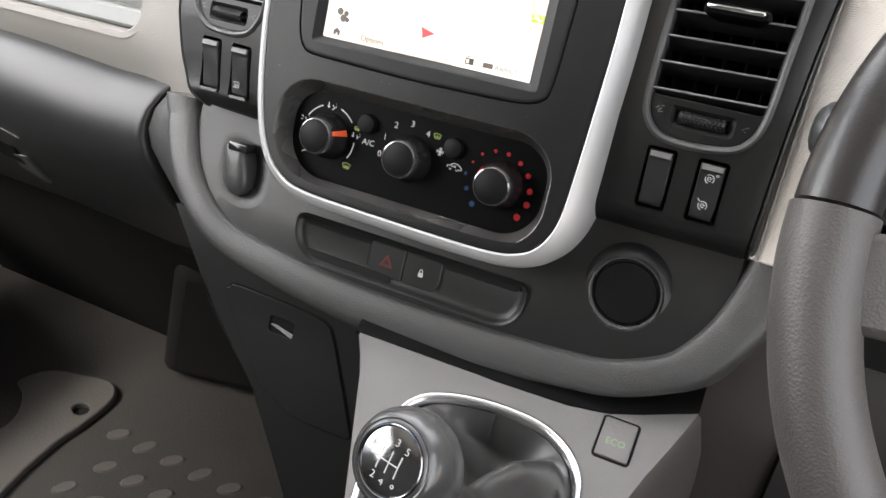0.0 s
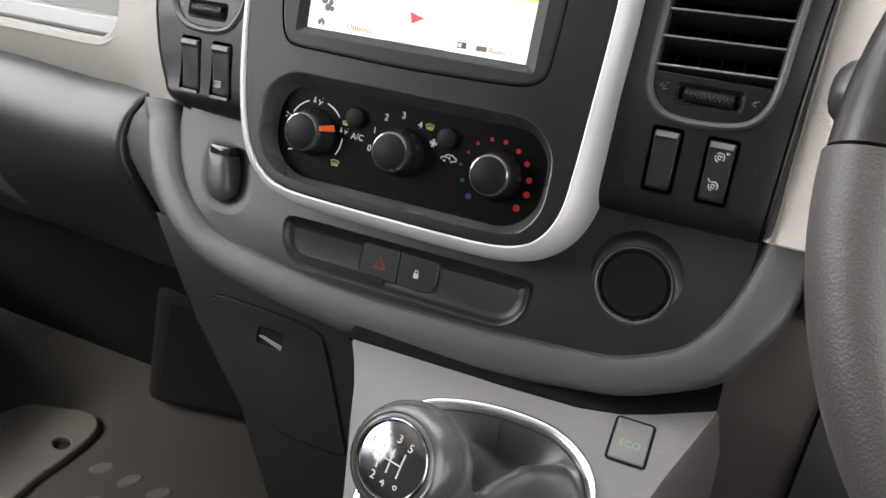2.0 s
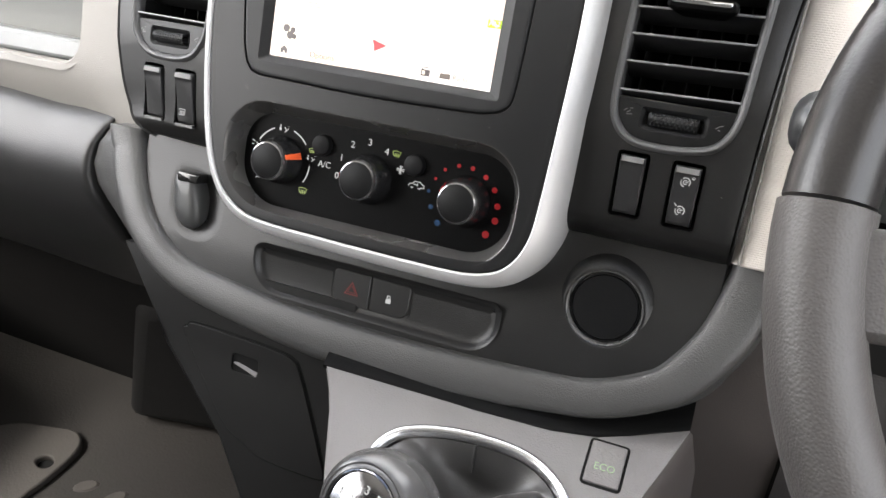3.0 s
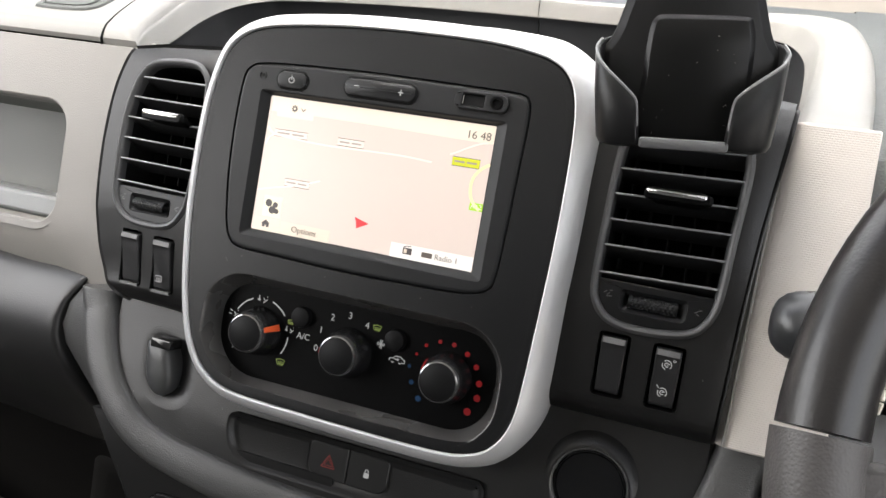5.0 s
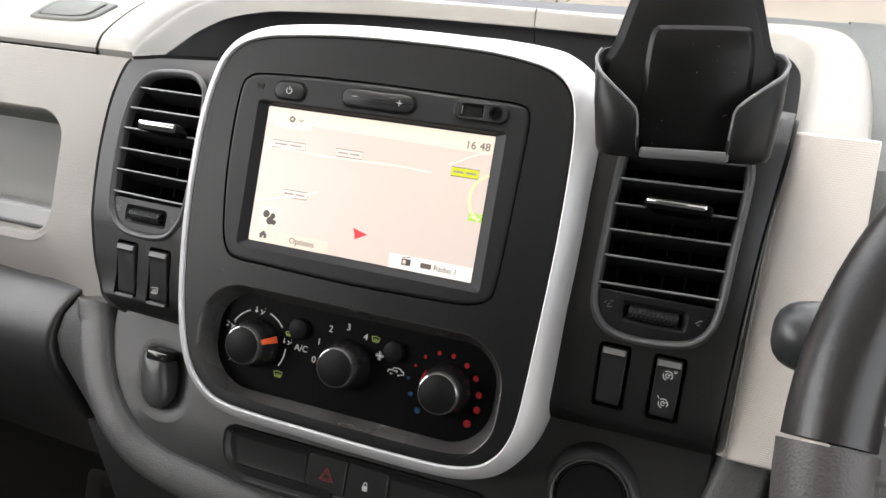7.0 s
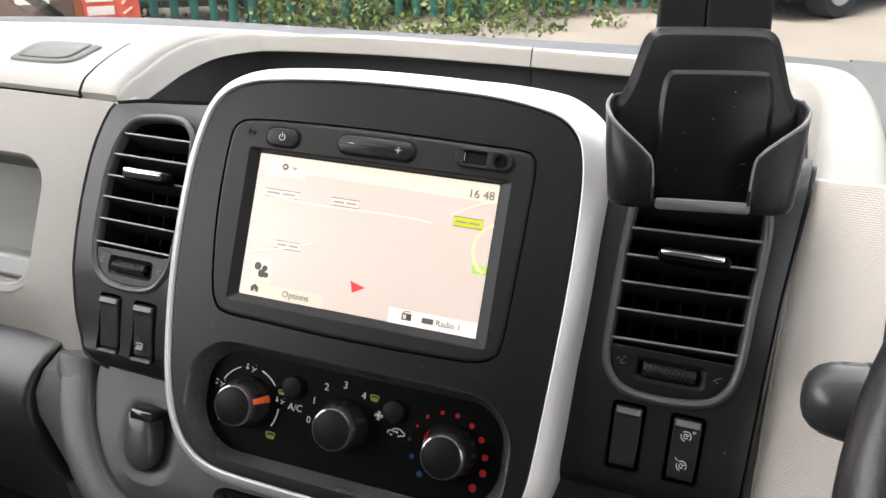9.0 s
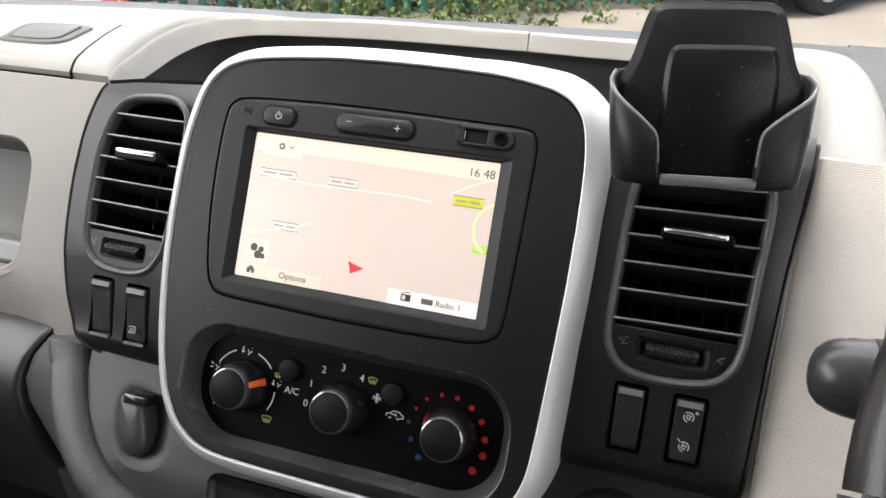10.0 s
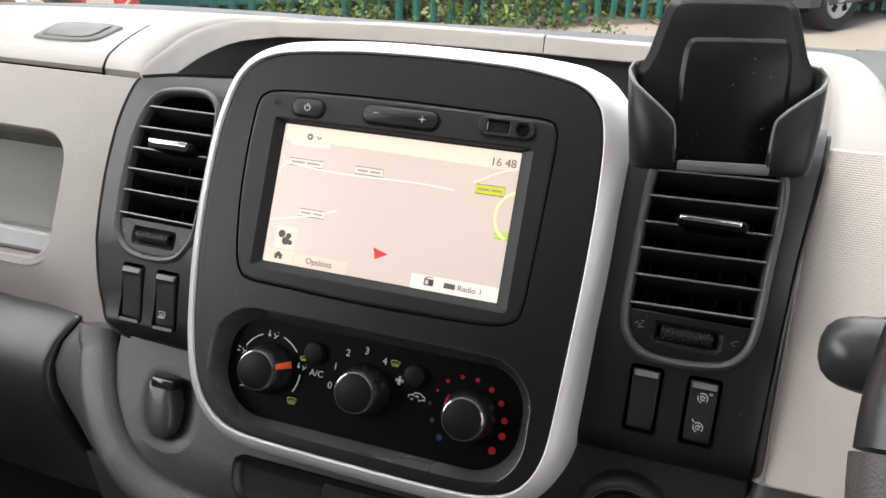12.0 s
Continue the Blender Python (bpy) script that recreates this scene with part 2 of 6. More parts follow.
def block(x0, x1, y0, y1, z0, z1, bm=None, s=1.0):
    bm = bm or bmesh.new()
    c = bmesh.ops.create_cube(bm, size=1)["verts"]
    for v in c:
        v.co = (((x0 + x1) / 2 + v.co.x * (x1 - x0)) * s, ((y0 + y1) / 2 + v.co.y * (y1 - y0)) * s, ((z0 + z1) / 2 + v.co.z * (z1 - z0)) * s)
    return bm


def stroke(path, w, y, bm=None, closed=False, t=0.25):
    """A thin printed line in the panel plane."""
    return sweep2(path, [(-w / 2, y), (-w / 2, y - t), (w / 2, y - t), (w / 2, y)], closed, bm)


def tube(pts, r, n=10, closed=False, bm=None):
    """A round bar along points in metres; r may be a list."""
    bm = bm or bmesh.new()
    pts = [Vector(p) for p in pts]
    rows, c = [], len(pts)
    up = Vector((0.123, 0.456, 0.88)).normalized()
    for i, p in enumerate(pts):
        a = pts[i - 1] if closed or i else p
        b = pts[(i + 1) % c] if closed or i < c - 1 else p
        d = (b - a).normalized()
        u = (up - d * up.dot(d)).normalized()
        up = u
        w = d.cross(u)
        q = r[i] if isinstance(r, (list, tuple)) else r
        rows.append([p + (u * math.cos(2 * math.pi * k / n) + w * math.sin(2 * math.pi * k / n)) * q for k in range(n)])
    if closed:
        return strips(bm, rows + [rows[0]], True)
    return strips(bm, rows, True, True, True)


def text(name, body, size, mat, parent, x, y, z, turn=0, align="CENTER", tilt=90):
    """Raised lettering in the panel plane; places and size in mm."""
    cu = bpy.data.curves.new(name, "FONT")
    cu.body, cu.size, cu.align_x, cu.align_y, cu.extrude = body, size * MM, align, "CENTER", 0.0001
    cu.resolution_u = 3
    tmp = bpy.data.objects.new(name, cu)
    scene.collection.objects.link(tmp)
    me = bpy.data.meshes.new_from_object(tmp.evaluated_get(bpy.context.evaluated_depsgraph_get()))
    bpy.data.objects.remove(tmp)
    bpy.data.curves.remove(cu)
    me.materials.clear()
    me.materials.append(mat)
    ob = new(name, me)
    ob.parent = parent
    ob.matrix_basis = pose(x * MM, y * MM, z * MM, tilt, 0, 0) @ pose(0, 0, 0, 0, 0, turn)
    return ob


def base(x, z):
    """Depth in mm of the console face behind the ring."""
    return float(np.interp(z, (-420, -300, -275, -190, -141, -85, -50, 40, 62, 78, 90), (37, 36.5, 36, 31.5, 29.5, 19, 14, 14, 16, 24, 40))) + 0.10 * max(0.0, -x - 150) * float(np.interp(z, (-118, -98), (0.0, 1.0))) + 0.012 * max(0.0, x - 220) ** 2


def low(x, z):
    """Depth in mm of the grey face under the fascia, which leans back towards its top."""
    return float(np.interp(z, (-420, -300, -275, -215, -190, -165, -141, -121, -105), (37, 36.5, 36, 31, 32, 36, 41, 45, 47)))


def set_back(pts):
    """Moves outline points to where they stand on the leaning face."""
    out = []
    for x, z in pts:
        d = max(0.0, low(x, z) - base(x, z)) if z > -188 else 0.0
        out.append((x + (x - 195) / 455 * d, z + z / 455 * d))
    return out

# ---------------------------------------------------------------- ground and cab shell
def ground():
    bm = bmesh.new()
    bmesh.ops.create_grid(bm, x_segments=60, y_segments=60, size=400)
    tagged(part("ground", bm, SAND), "sandy worn tarmac yard with scattered leaves", "ground", kind="structure")


ground()


def shell(name, bm, mat, label, category="wall", bevel=0.0):
    return tagged(part(name, bm, mat, None, "", 35, bevel), label, category, kind="structure")


def plate_x(x0, x1, outer, holes=()):
    """An upright wall of thickness x0 to x1; outlines in metres of (y, z)."""
    bm = bmesh.new()
    for o in (outer, *holes):
        vs = [bm.verts.new((x0, y, z)) for y, z in o]
        for a, b in zip(vs, vs[1:] + vs[:1]):
            bm.edges.new((a, b))
    bmesh.ops.triangle_fill(bm, use_beauty=True, edges=bm.edges[:], normal=(1, 0, 0))
    ext = bmesh.ops.extrude_face_region(bm, geom=bm.faces[:])
    for v in ext["geom"]:
        if isinstance(v, bmesh.types.BMVert):
            v.co.x = x1
    return bm


WALL_LINE = [(-1.30, 0.50), (1.0, 0.50), (1.0, 1.03), (-0.25, 2.06), (-1.30, 2.08)]
WINDOW_LINE = [(-1.00, 1.30), (0.05, 1.25), (0.30, 1.13), (0.80, 1.04), (0.975, 1.04), (-0.265, 2.045), (-1.00, 2.03)]
DOORWAY = [(-1.05, 0.85), (0.10, 0.85), (0.12, 1.35), (-0.32, 1.93), (-1.05, 1.95)]
shell("wall_left", plate_x(-1.08, -1.05, WALL_LINE, (WINDOW_LINE,)), LINING, "dark trimmed cab side with a window opening")
shell("wall_right", plate_x(0.86, 0.92, WALL_LINE, (DOORWAY,)), LINING, "dark trimmed cab side with an open doorway")
shell("wall_back", block(-1.08, 0.92, -1.36, -1.30, 0.50, 2.06), BULKHEAD, "plain dark cab bulkhead")
shell("ceiling", strips(bmesh.new(), [[(-1.08, -1.36, 2.06), (0.92, -1.36, 2.06)], [(-1.08, -0.25, 2.02), (0.92, -0.25, 2.02)],
      [(0.92, -0.25, 2.07), (-1.08, -0.25, 2.07)][::-1], [(0.92, -1.36, 2.11), (-1.08, -1.36, 2.11)][::-1]], False), CEILING_PALE, "plain pale cab roof lining", "ceiling")
shell("floor", block(-1.08, 0.92, -1.36, 0.75, 0.50, 0.552), RUBBER, "dark worn rubber cab floor", "floor")
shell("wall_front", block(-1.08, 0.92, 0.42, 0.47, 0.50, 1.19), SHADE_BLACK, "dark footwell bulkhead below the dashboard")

# windscreen with its frame
ws = thing("window_1", "clear sloping windscreen glass", "windscreen", kind="structure", m=pose(0, 0, 0))
bm = strips(bmesh.new(), [[(-1.05, 0.82, 1.12), (0.86, 0.82, 1.12), (0.86, -0.24, 2.02), (-1.05, -0.24, 2.02)], [(-1.05, 0.824, 1.123), (0.86, 0.824, 1.123), (0.86, -0.236, 2.023), (-1.05, -0.236, 2.023)]], True, True, True)
glass = part("pane", bm, GLASS, ws)
glass.visible_shadow = False
part("window_frame", block(-1.07, 0.90, 0.80, 0.86, 1.05, 1.115), SHADE_BLACK, ws)

# ---------------------------------------------------------------- dashboard
dash = thing("dashboard", "pale beige and dark grey van dashboard", "dashboard", m=pose(0, 0, 0))
BEIGE_SLOPE = 0.094 / 0.172


def beige_y(z, off=0.0):
    return 0.092 + (z - 1.256) * BEIGE_SLOPE + off


def profile_rows(xs, prof):
    return [[(x, *p) for p in prof(x)] for x in xs]


# pale upper pad in front of the passenger: rises from the beige face and runs back to the windscreen
def rim_y(x):
    """Rear edge of the pale pad."""
    return float(np.interp(x, (-0.9, -0.51, -0.4, -0.285, -0.17, -0.07, 0.05, 0.1, 0.25, 0.9), (0.10, 0.238, 0.275, 0.298, 0.318, 0.333, 0.343, 0.350, 0.352, 0.30)))


# crest of the rim round the storage well with the outer edge opposite: crest x, y, outer x, y, height of the top, of the crest, width of the inner slope
RIM = [(-0.2445, 0.0885, -0.88, 0.0885, 1.2735, 1.2575, 0.004), (-0.2475, 0.098, -0.88, 0.091, 1.2735, 1.2605, 0.006), (-0.2525, 0.112, -0.88, 0.095, 1.2735, 1.263, 0.008),
       (-0.2635, 0.149, -0.88, 0.100, 1.2735, 1.2645, 0.010), (-0.280, 0.198, -0.88, 0.106, 1.273, 1.265, 0.012), (-0.2875, 0.243, -0.72, 0.166, 1.272, 1.265, 0.013),
       (-0.2865, 0.268, -0.53, 0.238, 1.270, 1.2645, 0.013), (-0.279, 0.287, -0.41, 0.278, 1.268, 1.264, 0.012), (-0.264, 0.303, -0.33, 0.300, 1.266, 1.263, 0.010), (-0.243, 0.3145, -0.27, 0.312, 1.265, 1.262, 0.007),
       (-0.1755, 0.328, -0.17, 0.337, 1.2645, 1.262, 0.005), (-0.107, 0.3365, -0.10, 0.346, 1.2645, 1.262, 0.0045), (0.0158, 0.340, 0.0158, 0.349, 1.2645, 1.262, 0.0045),
       (0.0170, 0.340, 0.0170, 0.349, 1.2645, 1.262, 0.0045), (0.068, 0.338, 0.068, 0.349, 1.2645, 1.262, 0.0045), (0.103, 0.338, 0.103, 0.350, 1.2645, 1.262, 0.0045),
       (0.18, 0.339, 0.185, 0.352, 1.265, 1.262, 0.005), (0.215, 0.337, 0.241, 0.355, 1.266, 1.262, 0.004), (0.238, 0.330, 0.268, 0.351, 1.267, 1.263, 0.008), (0.250, 0.313, 0.286, 0.332, 1.268, 1.264, 0.009),
       (0.2570, 0.285, 0.293, 0.290, 1.269, 1.264, 0.009), (0.2585, 0.25, 0.2945, 0.245, 1.269, 1.264, 0.008), (0.2540, 0.18, 0.292, 0.185, 1.269, 1.263, 0.006), (0.2485, 0.13, 0.2885, 0.135, 1.268, 1.261, 0.004),
       (0.2450, 0.085, 0.284, 0.087, 1.267, 1.260, 0.004), (0.2435, 0.066, 0.2825, 0.066, 1.267, 1.259, 0.004)]
RIM_FLOW = smooth_line(RIM, 8)


def front_roll(x, y):
    """How far the front edges turn down."""
    if x < 0:
        return float(np.interp(y, (0.0885, 0.0905, 0.0935, 0.10, 0.12, 0.15), (-0.013, -0.0105, -0.008, -0.005, -0.002, 0.0)))
    return float(np.interp(y, (0.066, 0.0675, 0.071, 0.080, 0.095), (-0.009, -0.006, -0.003, -0.001, 0.0)))


def rim_rows(flow):
    """Top from the outer edge to the crest, then the slope into the well."""
    top, well = [], []
    for i, (cx, cy, ox, oy, zt, zc, w) in enumerate(flow):
        a, b = flow[max(i - 1, 0)], flow[min(i + 1, len(flow) - 1)]
        d = Vector((b[0] - a[0], b[1] - a[1])).normalized()
        n = Vector((d.y, -d.x))
        wide = math.hypot(ox - cx, oy - cy)
        row = []
        for k in range(19):
            f = (k / 18) ** (1 + 1.6 * min(1, wide / 0.2))
            x, y = cx + (ox - cx) * f, cy + (oy - cy) * f
            z = zt + front_roll(x, y)
            z -= max(0, z - zc) * math.exp(-f * wide / 0.004) + max(0, z - 1.261) * math.exp(-(1 - f) * wide / 0.005)
            row.append((x, y, z))
        row = [(ox + (0.0015 if ox > 0.2 else 0), oy + (0.002 if oy > 0.3 else 0), 1.20), (ox, oy, 1.256)] + row[::-1]
        row += [(cx + n.x * u * w, cy + n.y * u * w, zc - v * (zc - 1.2465)) for u, v in ((0.06, 0.02), (0.14, 0.06), (0.24, 0.14), (0.4, 0.32), (0.62, 0.58), (0.84, 0.82), (0.96, 0.95), (1.0, 1.0), (0.9, 1.05))]
        top.append(row)
        q = (cx + n.x * w * 0.9, cy + n.y * w * 0.9)
        well.append([(*q, 1.246), (q[0] - n.x * 0.004, q[1] - n.y * 0.004, 1.24), (q[0] - n.x * 0.004, q[1] - n.y * 0.004, 1.13)])
    return top, well


CLEFT = 12 * 8
for flow in (RIM_FLOW[: CLEFT + 1], RIM_FLOW[CLEFT + 8:]):
    top, well = rim_rows(flow)
    part("upper_pad", strips(bmesh.new(), top, False), PALE, dash, "pale smooth dash top with rounded rim round the storage well", 75)
    part("well_lining", strips(bmesh.new(), well, False), WELL_BLACK, dash, "black lining of the storage well", 60)
part("pad_lip", strips(bmesh.new(), [[(x, y, z) for y, z in ((0.112, zb), (0.0915, zb), (0.089, zb + 0.001), (0.0885, 1.2585), (0.0885, 1.2607))] for x, zb in ((-0.88, 1.2558), (-0.278, 1.2558), (-0.2765, 1.253), (-0.2435, 1.253))], False), PALE, dash)
SEAM = smooth_line([(-0.2775, 0.0885), (-0.2785, 0.094), (-0.285, 0.115), (-0.296, 0.149), (-0.306, 0.176), (-0.311, 0.192)], 5)
bm = bmesh.new()
tube([(x, y, 1.2735 + front_roll(-1, y) - 0.0002) for x, y in SEAM], [0.0013 * (1 - 0.75 * i / (len(SEAM) - 1)) for i in range(len(SEAM))], 8, False, bm)
part("pad_seam", bm, SHADE_BLACK, dash)
part("pad_seam", tube([(-0.2775, 0.0882, 1.2612), (-0.2775, 0.0878, 1.2555), (-0.2775, 0.0885, 1.254)], 0.0011, 8), SHADE_BLACK, dash)
# Black block put in where only shade fills the gap under the pad.
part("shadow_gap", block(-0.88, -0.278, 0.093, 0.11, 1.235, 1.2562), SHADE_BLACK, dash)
part("well_floor", block(-0.30, 0.25, 0.06, 0.37, 1.12, 1.13), BLACK_SATIN, dash)

# demister outlet on the pad
outlet = thing("demister_outlet", "grey lidded demister outlet on the dash top", "air vent", m=pose(0, 0, 0))
OUT = smooth_line([(-0.368, 0.117), (-0.344, 0.1165), (-0.322, 0.119), (-0.314, 0.126), (-0.314, 0.140), (-0.3185, 0.160), (-0.325, 0.169), (-0.350, 0.168), (-0.376, 0.163), (-0.380, 0.154), (-0.377, 0.137), (-0.372, 0.121)], 4, True)


def flat_ring(o, prof):
    cx, cy = -0.345, 0.138
    return strips(bmesh.new(), [[(cx + (x - cx) * (1 + u / 0.033), cy + (y - cy) * (1 + u / 0.033), z + front_roll(-1, y)) for x, y in o] for u, z in prof], True, False, prof[-1][0] < -0.008)


part("frame", flat_ring(OUT, [(0.001, 1.2722), (0.0008, 1.2740), (0.0, 1.2755), (-0.003, 1.2768), (-0.0055, 1.2762), (-0.0068, 1.2745)]), OUTLET_GREY, outlet, "grey outlet frame")
part("lid", flat_ring(OUT, [(-0.0078, 1.2735), (-0.0082, 1.2770), (-0.010, 1.2778)]), OUTLET_GREY, outlet, "flat grey lid")
part("slit", flat_ring(OUT, [(-0.0055, 1.2750), (-0.0060, 1.2752), (-0.0095, 1.2750)]), SHADE_BLACK, outlet)

# windscreen ledge behind the pad
bm = bmesh.new()
xs = [-0.9 + 0.06 * i for i in range(31)]
up = lambda x: float(np.interp(x, (-0.45, -0.15), (0.008, 0.0)))
strips(bm, [[(x, rim_y(x) + 0.021, 1.2568), (x, rim_y(x) + 0.04, 1.2565 + up(x)), (x, rim_y(x) + 0.08, 1.2525 + up(x)), (x, rim_y(x) + 0.098, 1.249 + up(x)), (x, rim_y(x) + 0.108, 1.240), (x, rim_y(x) + 0.12, 1.19), (x, 0.81, 1.10)] for x in xs], False)
part("windscreen_ledge", bm, surface("ledge_grey", (0.060, 0.063, 0.070), 0.7, 0.2, 900, 0.1), dash, "grey ledge along the windscreen")

# instrument hood and driver's side: plain dark grey
bm = bmesh.new()
strips(bm, [[(x, 0.05, 1.10), (x, 0.08, 1.20), (x, 0.11, 1.235), (x, 0.16, 1.247), (x, 0.30, 1.254), (x, 0.40, 1.261), (x, 0.41, 1.258), (x, 0.44, 1.20)] for x in (0.2905, 0.34, 0.45, 0.6, 0.88)], False)
strips(bm, [[(x, y0, 1.255), (x, 0.37, 1.259), (x, 0.392, 1.261), (x, 0.405, 1.258), (x, 0.43, 1.20)] for x, y0 in ((0.17, 0.352), (0.215, 0.352), (0.25, 0.344), (0.272, 0.326), (0.2905, 0.29))], False)
part("instrument_hood", bm, HOOD_GREY, dash, "grey grained instrument hood")

# beige face with the passenger tray
def to_panel(y, z):
    return ((y * math.cos(radians(28)) - (z - 1.22) * math.sin(radians(28))) / MM, (y * math.sin(radians(28)) + (z - 1.22) * math.cos(radians(28))) / MM)


face = thing("dash_face", "beige plastic dash face with open passenger tray", "dash panel")
TRAY = rrect(-640, -80, -301, 23, (22, 22, 24, 22), 8)
part("face", sheet([(-880, -121), (-700, -122), (-470, -121), (-400, -122), (-330, -123), (-262, -123), (-222, -121), (-213, -110), (-211, 72.6), (-880, 72.6)], (TRAY,), (-116, -110, -104, -98, -92, -86, -78), (-420, -360, -300, -270, -240), lambda x, z: 60.0 + 20 * max(0.0, (-70 - z) / 50) ** 2 * float(np.interp(x, (-420, -300, -240), (1.0, 0.7, 0.1))), 4), BEIGE, face, bevel=0.0015)
part("tray_lip", sweep2(TRAY, [(6, 60.2), (0.5, 60.6), (-1.0, 62), (-2, 68), (-2, 96)]), BEIGE, face)
part("tray", loft([(inset(TRAY, 0), 64), (inset(TRAY, 3), 110), (inset(TRAY, 8), 128)], False, True), TRAY_GREY, face, "grey hollow tray")
part("tray_ledge", block(-636, -306, 84, 127, -78, -58, None, MM), surface("tray_floor", (0.17, 0.175, 0.175), 0.35, 0.2, 900, 0.1), face, bevel=0.004)
part("face_right", sheet([(226, -119), (290, -119), (286, 74), (236, 74)], (), range(-100, 74, 25), (232, 236, 239, 242, 246), lambda x, z: 33.0 + 7 * max(0.0, (float(np.interp(z, (-119, 0, 73), (241, 244, 250))) - x) / 10) ** 2, 5), RIBBED, face, "beige face with fine level ribs", bevel=0.002)

CORD = smooth_line([(240, 74), (238.6, 51), (237.6, 28), (237, 2.6), (236.6, -23), (236.2, -52), (236, -80), (236, -118)], 24)
part("seam_cord", tube([(x * MM, 0.0325, z * MM) for x, z in CORD], [0.0012 if i % 2 else 0.0009 for i in range(len(CORD))], 8), BEIGE, face, "knurled seam cord")

# dark lower dash and glovebox
LOW = [(0.03, 1.088), (0.012, 1.0885), (0.001, 1.0865), (-0.009, 1.0800), (-0.018, 1.0715), (-0.0260, 1.061), (-0.0320, 1.049), (-0.0355, 1.034), (-0.0345, 1.013), (-0.0265, 0.98), (-0.010, 0.943), (0.007, 0.905), (0.022, 0.878), (0.036, 0.864), (0.06, 0.857), (0.14, 0.855), (0.30, 0.88)]


def gap_x(z):
    return float(np.interp(z, (0.85, 0.90, 0.93, 0.954, 0.99, 1.022, 1.039, 1.055, 1.071, 1.083, 1.10), (-0.21, -0.236, -0.247, -0.258, -0.262, -0.266, -0.2715, -0.274, -0.270, -0.262, -0.25)))


rows = []
for i in range(29):
    f = i / 28
    row = []
    for y, z in LOW:
        end = gap_x(z) - 0.0018
        x = -0.88 + (end + 0.88) * (1 - (1 - f) ** 3)
        lift = float(np.interp(x, (-0.88, -0.47, -0.40, -0.33, -0.27), (0.004, 0.003, 0.0, -0.003, 0.0)))
        r = min(1.0, max(0.0, (x - end + 0.007) / 0.007))
        y += 0.006 * (1 - math.sqrt(1 - r * r * 0.999))
        row.append((x, y, z + lift * (1 if z > 1.0 else 1.6)))
    rows.append(row)
rows.append([(x, y + 0.03, z) for x, y, z in rows[-1]])
part("lower_dash", strips(bmesh.new(), rows, False), DASH_GREY, dash, "dark grey rounded lower dash with glovebox", 60)
# Added black sheet that paints the shaded footwell below the dash.
part("under_shade", strips(bmesh.new(), [[(x, 0.052, 0.862), (x, 0.066, 0.80), (x, 0.10, 0.66), (x, 0.125, 0.5525)] for x in (-0.88, -0.6, -0.4, -0.235)], False), surface("footwell_shade", (0.006, 0.0057, 0.0055), 0.9, 0.4, 260, 0.3, spec=0.1), dash, "black sheet standing in for footwell shade", 60)
# Black filler behind the glovebox gap, in place of the shade inside it.
part("gap_shade", block(-0.33, -0.20, 0.028, 0.06, 0.86, 1.09), SHADE_BLACK, dash)

# ---------------------------------------------------------------- centre console
console = thing("centre_console", "black and dark grey centre console with silver ring trim", "console")
VENT_R = smooth_line([(180, -58.2), (203, -55.5), (213, -48), (217.5, -34), (219, 0), (220.5, 40), (216.5, 53), (204, 57.5), (168, 57), (156, 52), (151.5, 40), (150, 0), (149.8, -34), (152.5, -47), (162, -56)], 4, True)
VENT_L = smooth_line([(-170, -57), (-154, -54), (-146, -46), (-141.5, -34), (-139, 0), (-138, 40), (-142, 53), (-154, 58.5), (-182, 57), (-194, 51), (-201.5, 38), (-206, 20), (-207.5, 0), (-207.5, -30), (-204, -45), (-192, -55)], 4, True)
SWITCHES = {"blank": (166, -83.5, 14.5, 35), "cruise": (197.6, -84, 14.5, 35), "plain": (-187.6, -84.4, 15.6, 36.5), "demist": (-157, -85, 15.5, 36.5)}
sw_holes = [rrect(x - w / 2 - 2.2, z - h / 2 - 2.6, x + w / 2 + 2.2, z + h / 2 + 2.2, 2.5, 3) for x, z, w, h in SWITCHES.values()]
UPPER = [(-138, -120), (-192, -117), (-201, -113.5), (-209, -105), (-215, -92), (-219.5, -76), (-222.5, -57), (-225, -31), (-225.5, -2), (-223, 27), (-217.5, 52), (-212, 66.5), (-186, 70), (-163, 71), (-138, 72.5), (-124, 73), (-118, 88), (120, 88), (240, 84), (239, 72), (237, 52), (233, 7), (230.5, -44), (229.5, -91), (229, -121)]
UPPER = UPPER[::-1]
CUTS = (-119.5, -118, -116, -114, -112, -109, -106, -97, -85, -72, -60, -50, 40, 50, 56, 62, 67, 72, 78)


def fascia_y(x, z):
    """The fascia rolls back into the grey face along its lower edge."""
    return base(x, z) + 17 * max(0.0, (-105 - z) / 16) ** 2


part("fascia", sheet(UPPER, (VENT_R, VENT_L, *sw_holes), CUTS, (222, 225, 228, 231, 234, 237), fascia_y, 4), FASCIA, console, "satin black fascia", bevel=0.0015)
# rounded side cheeks that run back to the dash face
side_r = [(239.5, 80), (239, 72), (237, 52), (233, 7), (230.5, -44), (229.5, -91), (229, -121)]
side_l = [(-192, -117), (-201, -113.5), (-209, -105), (-215, -92), (-219.5, -76), (-222.5, -57), (-225, -31), (-225.5, -2), (-223, 27), (-217.5, 52), (-212, 66.5)]
top_l = [(-212, 66.5), (-186, 70), (-163, 71), (-138, 72.5), (-120, 73)]
for s in (side_r, side_l, top_l):
    part("cheek", sweep2(smooth_line(s, 4), [(-2.5, 0.3), (0.5, 2.2), (2.2, 6), (2.6, 14), (2.6, 60)], False, None, fascia_y), FASCIA, console)

